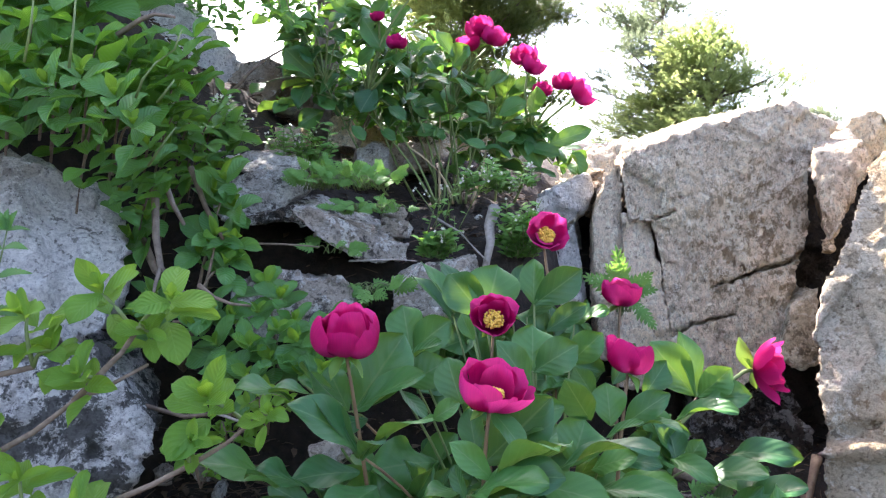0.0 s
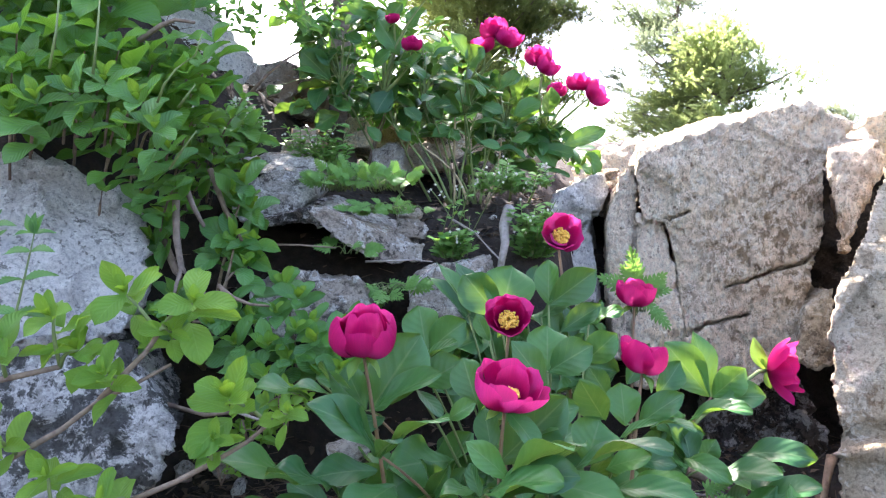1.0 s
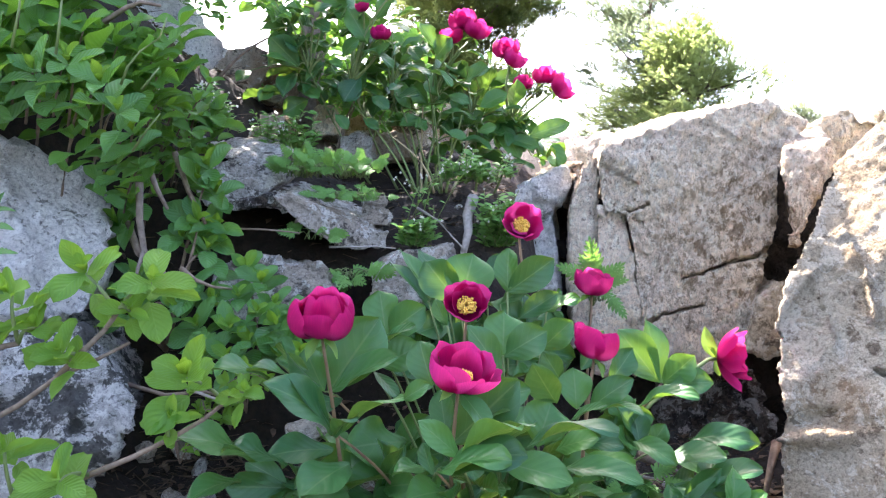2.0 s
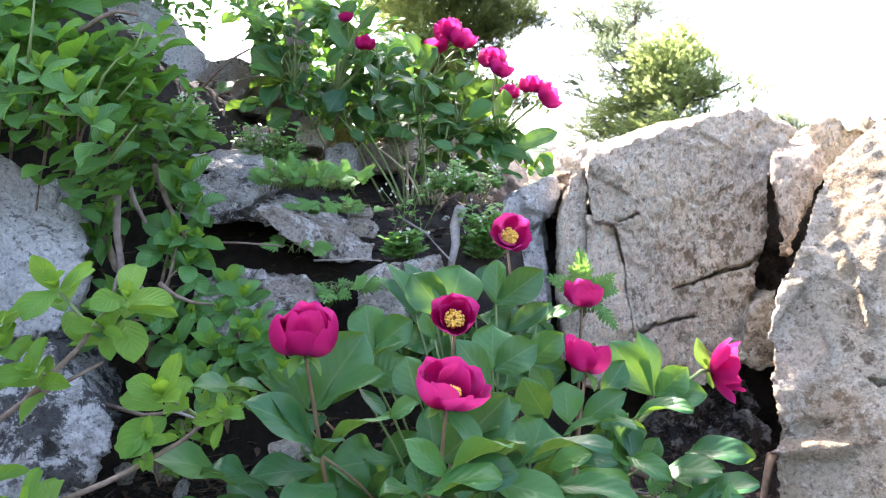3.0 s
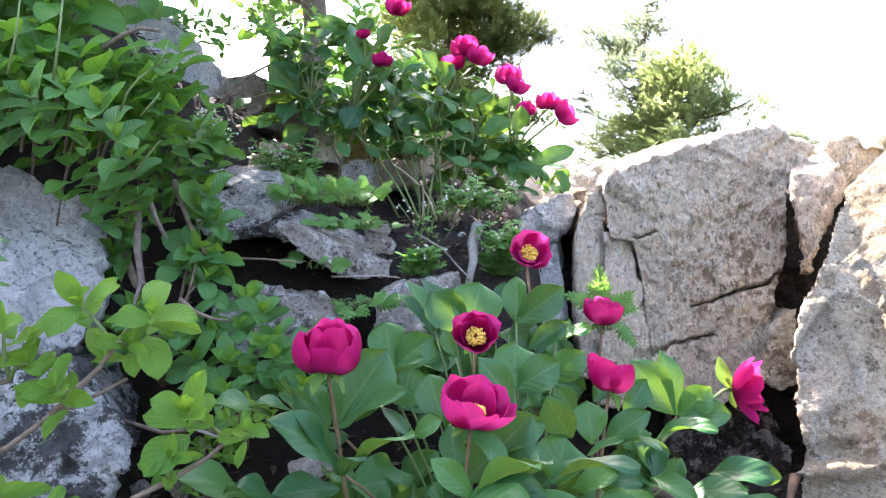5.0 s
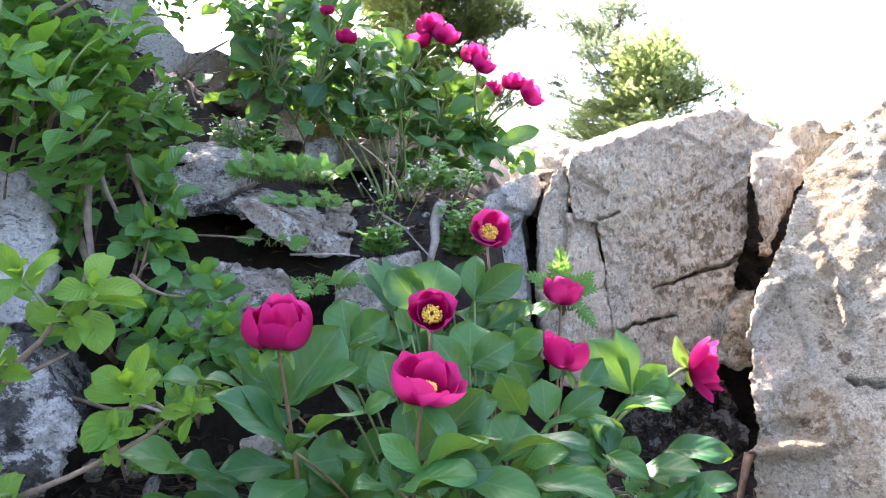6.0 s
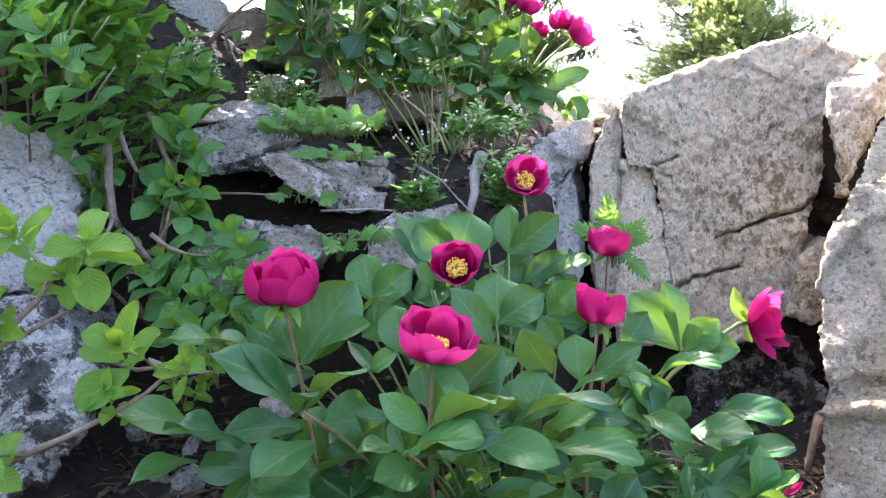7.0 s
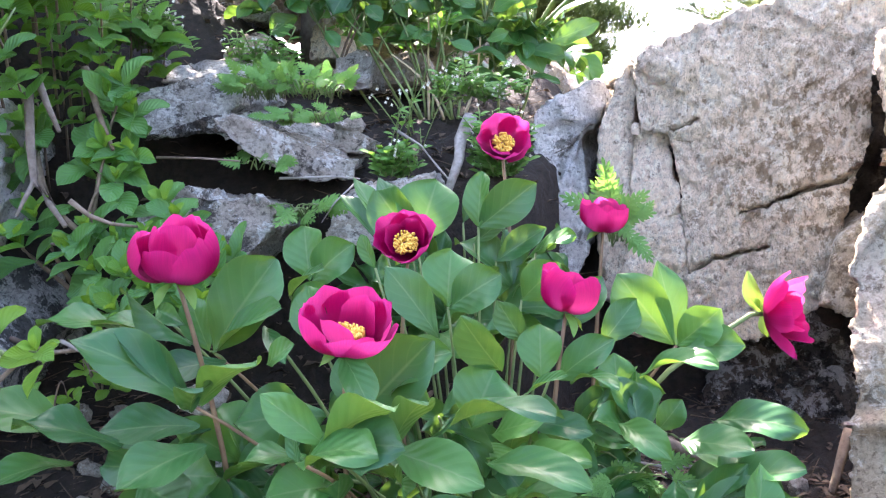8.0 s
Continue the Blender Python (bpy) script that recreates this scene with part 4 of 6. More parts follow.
leaflet((0.028, 0.920, 0.291), (0.014, 0.940, 0.329), 0.55, (-0.6, -0.8, 0.2), 0)
leaflet((0.059, 0.900, 0.312), (0.135, 0.860, 0.370), 0.42, (0.3, 0.1, 0.95), 2)
leaflet((0.034, 0.900, 0.301), (0.121, 0.850, 0.333), 0.46, (0.1, -0.4, 0.9), 4)
leaflet((0.053, 1.020, 0.305), (0.144, 0.990, 0.403), 0.60, (0.2, -0.85, 0.45), 0)
leaflet((0.074, 1.040, 0.332), (0.162, 1.000, 0.389), 0.55, (0.3, -0.6, 0.7), 4)
leaflet((0.046, 1.030, 0.319), (0.037, 1.060, 0.374), 0.62, (-0.2, -0.9, 0.3), 0)
leaflet((0.107, 0.960, 0.297), (0.156, 0.900, 0.365), 0.34, (0.3, -0.1, 0.9), 2)
leaflet((0.037, 0.920, 0.301), (0.141, 0.860, 0.337), 0.48, (0.1, -0.55, 0.85), 4)
leaflet((0.116, 0.940, 0.304), (0.205, 0.900, 0.291), 0.52, (0.1, -0.75, 0.6), 0)
leaflet((0.073, 0.980, 0.303), (0.083, 0.940, 0.279), 0.70, (0.2, -0.8, 0.5), 0)
leaflet((0.164, 0.950, 0.303), (0.192, 0.920, 0.272), 0.55, (0.2, -0.8, 0.5), 1)
leaflet((0.201, 0.960, 0.290), (0.300, 0.920, 0.285), 0.42, (0.0, -0.5, 0.85), 2)
# the middle
leaflet((0.137, 1.150, 0.413), (0.140, 1.170, 0.481), 0.92, (0.0, -0.92, 0.35), 4)
leaflet((0.139, 1.150, 0.411), (0.204, 1.130, 0.455), 0.72, (0.15, -0.85, 0.45), 0)
leaflet((0.134, 1.100, 0.384), (0.076, 1.080, 0.468), 0.46, (0.5, -0.8, 0.3), 0)
leaflet((-0.052, 1.200, 0.436), (-0.065, 1.220, 0.508), 0.86, (-0.1, -0.9, 0.3), 0)
leaflet((-0.050, 1.200, 0.434), (0.013, 1.180, 0.487), 0.66, (0.1, -0.8, 0.5), 4)
leaflet((-0.058, 1.140, 0.424), (-0.002, 1.100, 0.464), 0.55, (0.2, -0.55, 0.8), 0)
leaflet((-0.053, 1.120, 0.397), (0.007, 1.120, 0.432), 0.80, (0.1, -0.85, 0.45), 0)
leaflet((0.048, 1.150, 0.459), (0.028, 1.160, 0.500), 0.55, (-0.5, -0.8, 0.2), 0)
leaflet((0.070, 1.300, 0.484), (0.011, 1.320, 0.556), 0.80, (-0.1, -0.97, 0.15), 3)
leaflet((0.074, 1.300, 0.484), (0.098, 1.330, 0.570), 1.00, (0.1, -0.97, 0.15), 3)
leaflet((0.015, 1.320, 0.480), (-0.058, 1.360, 0.551), 0.34, (0.5, -0.8, 0.3), 1)
leaflet((0.021, 1.330, 0.485), (-0.041, 1.380, 0.577), 0.30, (0.6, -0.7, 0.3), 1)
leaflet((0.049, 1.360, 0.490), (-0.005, 1.400, 0.577), 0.36, (0.5, -0.8, 0.3), 0)
leaflet((0.159, 1.310, 0.503), (0.163, 1.330, 0.582), 0.62, (-0.35, -0.9, 0.15), 3)
leaflet((0.160, 1.310, 0.503), (0.240, 1.290, 0.565), 0.60, (0.2, -0.95, 0.2), 3)
leaflet((0.150, 1.340, 0.478), (0.228, 1.330, 0.534), 0.42, (0.2, -0.7, 0.6), 0)
leaflet((0.127, 1.400, 0.506), (0.152, 1.420, 0.570), 0.45, (0.2, -0.9, 0.3), 0)
leaflet((0.183, 1.330, 0.453), (0.254, 1.320, 0.502), 0.52, (0.1, -0.8, 0.5), 3)
leaflet((0.239, 1.360, 0.463), (0.296, 1.330, 0.491), 0.50, (0.1, -0.5, 0.85), 4)
leaflet((0.221, 1.300, 0.402), (0.273, 1.280, 0.456), 0.72, (0.1, -0.85, 0.4), 3)
leaflet((0.209, 1.380, 0.434), (0.199, 1.380, 0.482), 0.70, (0.0, -0.9, 0.3), 3)
# towards the boulders
leaflet((0.421, 1.240, 0.355), (0.400, 1.270, 0.462), 0.42, (0.4, -0.85, 0.2), 3)
leaflet((0.418, 1.240, 0.355), (0.347, 1.250, 0.445), 0.60, (-0.2, -0.95, 0.2), 3)
leaflet((0.423, 1.240, 0.355), (0.471, 1.220, 0.406), 0.72, (0.1, -0.9, 0.3), 3)
leaflet((0.425, 1.240, 0.352), (0.496, 1.200, 0.364), 0.66, (0.2, -0.85, 0.45), 3)
leaflet((0.374, 1.220, 0.315), (0.455, 1.150, 0.348), 0.38, (0.1, -0.5, 0.85), 2)
leaflet((0.251, 1.120, 0.335), (0.249, 1.140, 0.396), 0.82, (-0.1, -0.9, 0.35), 0)
leaflet((0.270, 1.120, 0.335), (0.331, 1.090, 0.389), 0.52, (0.2, -0.7, 0.65), 0)
leaflet((0.284, 1.100, 0.335), (0.333, 1.040, 0.346), 0.36, (0.1, -0.4, 0.9), 2)
leaflet((0.233, 1.080, 0.326), (0.279, 1.040, 0.360), 0.42, (0.1, -0.5, 0.85), 0)
leaflet((0.209, 1.060, 0.357), (0.168, 1.030, 0.421), 0.62, (-0.4, -0.75, 0.45), 3)
leaflet((0.231, 1.140, 0.373), (0.199, 1.140, 0.422), 0.62, (-0.2, -0.9, 0.3), 0)
leaflet((0.178, 1.040, 0.298), (0.202, 1.060, 0.359), 1.00, (-0.1, -0.95, 0.25), 4)
leaflet((0.141, 0.980, 0.299), (0.267, 0.920, 0.350), 0.30, (0.15, -0.2, 0.95), 2)
leaflet((0.239, 1.080, 0.296), (0.306, 1.040, 0.298), 0.46, (0.0, -0.7, 0.7), 0)
leaflet((0.418, 1.180, 0.249), (0.489, 1.120, 0.261), 0.58, (0.0, -0.7, 0.7), 3)
leaflet((0.464, 1.220, 0.263), (0.558, 1.160, 0.272), 0.44, (0.0, -0.65, 0.75), 4)
leaflet((0.422, 1.220, 0.240), (0.529, 1.150, 0.205), 0.40, (0.2, -0.6, 0.75), 3)
leaflet((0.400, 1.240, 0.242), (0.430, 1.240, 0.284), 0.70, (0.2, -0.85, 0.45), 0)
leaflet((0.346, 1.200, 0.283), (0.342, 1.220, 0.347), 0.70, (0.0, -0.9, 0.35), 3)
leaflet((0.328, 1.220, 0.361), (0.371, 1.240, 0.414), 0.62, (0.1, -0.9, 0.25), 3)
leaflet((0.286, 1.260, 0.372), (0.330, 1.280, 0.437), 0.60, (0.1, -0.9, 0.3), 3)
leaflet((0.279, 1.100, 0.263), (0.256, 1.060, 0.332), 0.40, (-0.3, -0.8, 0.5), 0)
leaflet((0.202, 1.020, 0.299), (0.254, 0.980, 0.328), 0.55, (0.0, -0.7, 0.6), 0)
leaflet((0.228, 1.020, 0.261), (0.301, 0.960, 0.296), 0.44, (0.0, -0.55, 0.8), 2)
leaflet((0.340, 1.120, 0.286), (0.390, 1.060, 0.266), 0.46, (-0.3, -0.6, 0.7), 2)
leaflet((0.369, 1.180, 0.261), (0.360, 1.200, 0.319), 0.70, (0.1, -0.9, 0.4), 0)
for members in hubs[peony]:
    hub = sum(members, Vector()) / len(members)
    if len(members) > 1 or hub.z > 0.40:
        foot = rooted(ROOT.x + 0.45 * (hub.x - ROOT.x), ROOT.y + 0.45 * (hub.y - ROOT.y) + 0.05)
        part("leaf_stalk", tube_mesh("leaf_stalk", bend(foot, hub, 0.03, 6, (0, -0.3, 1)), [0.0030 - 0.0002 * i for i in range(7)], M_REDSTALK if len(members) > 2 else M_STALK, 5), peony)
    for m in members:
        if (m - hub).length > 0.004:
            part("leaf_stalk", tube_mesh("leaf_stalk", bend(hub, m, 0.002, 2), [0.0018, 0.0016, 0.0014], M_STALK, 4), peony)
for k in range(34):
    back = k < 24
    hub = Vector((r.uniform(-0.02, 0.36), r.uniform(1.32, 1.46), r.uniform(0.32, 0.44)) if back else (r.uniform(-0.12, 0.42), r.uniform(1.14, 1.26), r.uniform(0.20, 0.28)))
    hub.z -= 0.25 * max(0, hub.x - 0.28)
    out = Vector((r.uniform(-0.8, 0.8), -0.2, r.uniform(0.0, 0.7)))
    compound_leaf(leaves, hub, out, (r.uniform(-0.6, 0.6), r.uniform(-1.0, -0.4), r.uniform(0.2, 1.0)), r.uniform(0.080, 0.105), 3, 0.65, r,
                  rooted(ROOT.x + 0.5 * (hub.x - ROOT.x), ROOT.y + 0.5 * (hub.y - ROOT.y)) if k % 3 == 0 else None)
for k in range(11):
    hub = Vector((r.uniform(-0.20, 0.02), r.uniform(1.02, 1.14), r.uniform(0.15, 0.24)))
    compound_leaf(leaves, hub, (r.uniform(-0.9, 0.6), -0.3, r.uniform(-0.3, 0.5)), (r.uniform(-0.3, 0.3), r.uniform(-1.0, -0.5), r.uniform(0.3, 0.8)), r.uniform(0.085, 0.115), 3, 0.7, r,
                  rooted(0.5 * hub.x + 0.06, hub.y + 0.06) if k % 4 == 0 else None)
for k in range(58):
    a, q = r.uniform(0, 6.283), math.sqrt(r.uniform(0, 1))
    hub = Vector((0.15 + 0.34 * q * math.cos(a), 1.12 + 0.18 * q * math.sin(a), r.uniform(0.12, 0.26) - 0.04 * q))
    out = Vector((0.8 * math.cos(a) * q + r.uniform(-0.5, 0.5), 0.5 * math.sin(a) * q - 0.35, r.uniform(-0.2, 0.5)))
    compound_leaf(leaves, hub, out, Vector((r.uniform(-0.5, 0.5), r.uniform(-0.9, -0.2), r.uniform(0.3, 1.0))), r.uniform(0.080, 0.110), 3, 0.7, r,
                  rooted(ROOT.x + 0.4 * (hub.x - ROOT.x), ROOT.y + 0.4 * (hub.y - ROOT.y)) if k % 4 == 0 else None)
leaves.finish()


# ---- the upper peony ----
upper = thing("peony_plant", "tall wild peony on the ledge with magenta flowers", "peony", "wild peonies")
r = np.random.default_rng(23)
ROOT2 = Vector((0.03, 1.86, 0.68))
forks = []
for k in range(6):
    a = ROOT2 + Vector((-0.13 + 0.055 * k + r.uniform(-0.03, 0.03), r.uniform(-0.08, 0.08), -0.02))
    b = Vector((-0.27 + 0.095 * k, 1.74 + r.uniform(-0.04, 0.06), 0.98 - 0.022 * k))
    pts = bend(a, b, r.uniform(-0.03, 0.04), 20, (0.6, -0.5, 0))
    part("main_stem", tube_mesh("main_stem", pts, [0.0038 - 0.0001 * i for i in range(21)], M_STALK, 7), upper)
    forks += pts[8:]
for at, facing, size, opening in (
        ((0.082, 1.700, 1.106), (-0.3, -0.2, 1.0), 0.060, 0.2), ((0.115, 1.690, 1.082), (0.4, -0.4, 1.0), 0.066, 0.3), ((0.058, 1.700, 1.068), (-0.2, -0.3, 1.0), 0.058, 0.3),
        ((0.186, 1.710, 1.045), (-0.1, -0.3, 1.0), 0.055, 0.25), ((0.204, 1.700, 1.018), (0.5, -0.3, 0.8), 0.058, 0.35), ((0.276, 1.700, 0.983), (0.0, -0.2, 1.0), 0.050, 0.2),
        ((0.316, 1.700, 0.955), (0.7, -0.3, 0.4), 0.068, 0.4), ((-0.103, 1.660, 1.062), (0.0, -0.2, 1.0), 0.040, 0.2), ((-0.146, 1.660, 1.118), (-0.2, -0.3, 1.0), 0.034, 0.3),
        ((0.227, 1.700, 0.965), (0.0, -0.2, 1.0), 0.040, 0.1), ((-0.070, 1.669, 1.183), (0.1, -0.2, 1.0), 0.060, 0.3)):
    tip = flower(upper, at, facing, size * 1.22, CUP if opening > 0.25 else BOWL, int(r.integers(1000)), "magenta peony flower")
    stalk(upper, tip, min((p for p in forks if p.z < tip.z - 0.03), key=lambda p: (p - tip).length), r, False)
leaflet((0.021, 1.686, 1.011), (0.056, 1.659, 1.053), 1.00, (-0.08, -0.90, 0.34), 3, upper)
leaflet((0.022, 1.667, 1.028), (-0.017, 1.667, 1.088), 0.55, (0.20, -0.90, 0.20), 1, upper)
leaflet((-0.084, 1.770, 1.122), (-0.015, 1.746, 1.143), 0.50, (0.08, -0.55, 0.80), 3, upper)
leaflet((-0.090, 1.677, 1.088), (-0.039, 1.645, 1.060), 0.45, (0.14, -0.55, 0.80), 0, upper)
leaflet((-0.011, 1.734, 1.001), (-0.060, 1.731, 0.984), 0.50, (-0.12, -0.55, 0.80), 3, upper)
leaflet((-0.003, 1.663, 0.974), (0.059, 1.620, 0.935), 0.45, (0.23, -0.55, 0.80), 2, upper)
leaflet((-0.073, 1.739, 0.975), (-0.035, 1.692, 0.896), 0.42, (-0.06, -0.90, 0.42), 1, upper)
leaflet((-0.030, 1.763, 0.907), (0.049, 1.719, 0.918), 0.42, (-0.17, -0.55, 0.80), 3, upper)
leaflet((-0.019, 1.766, 0.886), (-0.098, 1.744, 0.870), 0.42, (0.00, -0.55, 0.80), 0, upper)
leaflet((0.081, 1.702, 1.032), (0.133, 1.685, 1.011), 0.40, (0.24, -0.55, 0.80), 2, upper)
leaflet((0.154, 1.735, 1.000), (0.137, 1.689, 1.031), 0.50, (0.21, -0.90, 0.50), 3, upper)
leaflet((0.089, 1.678, 0.958), (0.140, 1.635, 0.982), 0.75, (0.28, -0.90, 0.46), 3, upper)
leaflet((0.151, 1.739, 0.964), (0.217, 1.728, 0.993), 0.55, (0.20, -0.90, 0.33), 3, upper)
leaflet((0.198, 1.667, 0.898), (0.203, 1.624, 0.955), 0.62, (0.29, -0.90, 0.14), 0, upper)
leaflet((0.127, 1.705, 0.905), (0.189, 1.698, 0.937), 0.72, (-0.12, -0.90, 0.41), 3, upper)
leaflet((0.169, 1.665, 0.885), (0.215, 1.634, 0.894), 0.55, (-0.10, -0.55, 0.80), 0, upper)
leaflet((0.217, 1.757, 0.878), (0.320, 1.708, 0.924), 0.42, (-0.11, -0.55, 0.80), 3, upper)
leaflet((0.238, 1.668, 0.835), (0.326, 1.638, 0.862), 0.46, (-0.28, -0.90, 0.18), 3, upper)
leaflet((0.266, 1.727, 0.830), (0.318, 1.719, 0.834), 0.50, (-0.11, -0.55, 0.80), 0, upper)
leaflet((0.165, 1.765, 0.905), (0.224, 1.721, 0.789), 0.48, (-0.07, -0.90, 0.28), 3, upper)
leaflet((0.194, 1.731, 0.838), (0.266, 1.701, 0.814), 0.50, (0.04, -0.90, 0.35), 3, upper)
leaflet((0.082, 1.716, 0.828), (0.153, 1.694, 0.807), 0.42, (-0.12, -0.55, 0.80), 2, upper)
leaflet((0.094, 1.768, 0.817), (0.121, 1.742, 0.749), 0.58, (0.03, -0.90, 0.10), 0, upper)
leaflet((0.034, 1.724, 0.894), (0.119, 1.723, 0.876), 0.34, (-0.26, -0.55, 0.80), 2, upper)
leaflet((0.194, 1.729, 0.786), (0.257, 1.706, 0.766), 0.42, (0.12, -0.55, 0.80), 3, upper)
leaflet((-0.120, 1.741, 1.117), (-0.076, 1.740, 1.163), 0.95, (-0.26, -0.90, 0.37), 3, upper)
leaflet((-0.160, 1.688, 1.114), (-0.125, 1.665, 1.153), 0.80, (0.06, -0.90, 0.23), 3, upper)
leaflet((-0.135, 1.694, 1.045), (-0.182, 1.676, 1.122), 0.60, (0.06, -0.90, 0.22), 3, upper)
leaflet((-0.171, 1.745, 1.125), (-0.265, 1.744, 1.182), 0.40, (0.04, -0.90, 0.39), 0, upper)
leaflet((-0.340, 1.684, 1.133), (-0.279, 1.644, 1.134), 0.60, (-0.04, -0.55, 0.80), 3, upper)
leaflet((-0.385, 1.737, 1.162), (-0.329, 1.732, 1.099), 0.50, (-0.11, -0.90, 0.23), 3, upper)
leaflet((-0.293, 1.708, 0.991), (-0.353, 1.665, 1.048), 0.70, (-0.20, -0.90, 0.23), 0, upper)
leaflet((-0.245, 1.757, 0.991), (-0.304, 1.735, 0.980), 0.50, (0.02, -0.55, 0.80), 0, upper)
leaflet((-0.296, 1.681, 0.987), (-0.367, 1.641, 0.999), 0.42, (-0.13, -0.55, 0.80), 0, upper)
leaflet((-0.226, 1.749, 1.038), (-0.277, 1.717, 1.052), 0.45, (-0.22, -0.55, 0.80), 0, upper)
leaflet((-0.150, 1.692, 1.029), (-0.074, 1.652, 0.981), 0.42, (-0.05, -0.55, 0.80), 2, upper)
leaflet((-0.226, 1.706, 1.008), (-0.192, 1.686, 0.987), 0.60, (-0.30, -0.55, 0.80), 0, upper)
leaflet((-0.304, 1.764, 0.960), (-0.249, 1.720, 0.922), 0.60, (0.29, -0.90, 0.27), 0, upper)
leaflet((-0.282, 1.762, 0.925), (-0.339, 1.751, 0.888), 0.75, (0.15, -0.90, 0.43), 3, upper)
leaflet((-0.155, 1.717, 0.971), (-0.190, 1.703, 0.911), 0.80, (-0.10, -0.90, 0.19), 0, upper)
leaflet((-0.211, 1.725, 0.886), (-0.179, 1.710, 0.849), 0.60, (0.19, -0.90, 0.12), 3, upper)
leaflet((-0.260, 1.736, 0.967), (-0.206, 1.690, 0.943), 0.42, (0.05, -0.55, 0.80), 3, upper)
leaflet((-0.064, 1.661, 0.982), (0.013, 1.624, 0.960), 0.45, (0.10, -0.55, 0.80), 3, upper)
leaflet((-0.061, 1.718, 1.004), (-0.035, 1.697, 1.020), 0.70, (0.26, -0.90, 0.34), 3, upper)
leaflet((-0.065, 1.688, 0.924), (-0.013, 1.645, 0.920), 0.50, (-0.01, -0.90, 0.41), 0, upper)
leaflet((0.051, 1.682, 0.928), (0.100, 1.655, 0.904), 0.50, (0.19, -0.90, 0.17), 0, upper)
leaflet((0.013, 1.761, 0.957), (0.052, 1.721, 0.969), 0.60, (0.19, -0.90, 0.10), 3, upper)
leaflet((0.093, 1.755, 0.875), (0.139, 1.752, 0.901), 0.60, (-0.14, -0.90, 0.21), 0, upper)
leaflet((-0.124, 1.707, 0.927), (-0.084, 1.683, 0.891), 0.55, (0.17, -0.90, 0.10), 0, upper)
leaflet((0.050, 1.674, 0.844), (0.095, 1.668, 0.828), 0.50, (-0.26, -0.90, 0.49), 0, upper)
leaflet((0.120, 1.669, 0.843), (0.162, 1.644, 0.852), 0.50, (-0.11, -0.90, 0.23), 0, upper)
leaflet((-0.146, 1.731, 0.879), (-0.107, 1.702, 0.849), 0.45, (-0.08, -0.90, 0.18), 3, upper)
leaflet((-0.192, 1.674, 1.011), (-0.151, 1.646, 1.042), 0.60, (0.13, -0.90, 0.25), 0, upper)
leaflet((-0.116, 1.680, 1.012), (-0.083, 1.661, 1.039), 0.60, (0.06, -0.90, 0.41), 3, upper)
leaflet((-0.040, 1.748, 1.054), (-0.014, 1.717, 1.014), 0.60, (-0.04, -0.90, 0.25), 0, upper)
leaflet((-0.332, 1.737, 1.040), (-0.368, 1.716, 0.996), 0.50, (0.12, -0.90, 0.28), 3, upper)
leaflet((-0.349, 1.719, 0.944), (-0.381, 1.684, 0.905), 0.55, (-0.26, -0.90, 0.27), 0, upper)
leaflet((-0.417, 1.757, 0.992), (-0.439, 1.710, 0.955), 0.50, (-0.08, -0.90, 0.46), 0, upper)
leaflet((-0.258, 1.689, 1.092), (-0.217, 1.666, 1.066), 0.60, (-0.23, -0.90, 0.43), 3, upper)
leaflet((-0.336, 1.758, 1.092), (-0.296, 1.718, 1.114), 0.60, (0.10, -0.90, 0.39), 0, upper)
leaflet((-0.217, 1.671, 1.125), (-0.251, 1.642, 1.098), 0.60, (-0.30, -0.90, 0.16), 3, upper)
leaflet((-0.051, 1.663, 0.944), (-0.081, 1.621, 0.923), 0.40, (-0.23, -0.90, 0.44), 0, upper)
leaflet((0.119, 1.752, 0.788), (0.155, 1.704, 0.760), 0.40, (-0.28, -0.55, 0.80), 3, upper)
leaflet((0.066, 1.744, 1.000), (0.098, 1.719, 1.010), 0.60, (0.13, -0.90, 0.14), 3, upper)
for members in hubs[upper]:
    hub = sum(members, Vector()) / len(members)
    start = min(forks, key=lambda p: (p - hub).length + 0.5 * max(0.0, p.z - hub.z))
    part("leaf_stalk", tube_mesh("leaf_stalk", bend(start, hub, 0.015, 5), [0.0022 - 0.0002 * i for i in range(6)], M_STALK, 5), upper)
leaves = Foliage(upper)
for k in range(92):
    x = r.uniform(-0.34, 0.27) if k < 76 else r.uniform(-0.05, 0.28)
    top = 1.10 - 0.66 * max(0, x + 0.02) + 0.06 * (x < -0.1)
    low = 0.84 if x > 0.05 else 0.92
    hub = Vector((x, 1.80 + r.uniform(-0.06, 0.12), r.uniform(low, max(top, low + 0.05)) if k < 76 else r.uniform(0.78, 0.90)))
    out = Vector((1.2 * (x - 0.02) + r.uniform(-0.8, 0.8), -0.30, r.uniform(-0.25, 0.20)))
    face = Vector((r.uniform(-0.4, 0.4), r.uniform(-0.6, 0.1), r.uniform(0.7, 1.0)))
    compound_leaf(leaves, hub, out, face, r.uniform(0.068, 0.092), 3, 0.75, r,
                  min(forks, key=lambda p: (p - hub).length) if k % 3 == 0 else None)
leaves.finish()
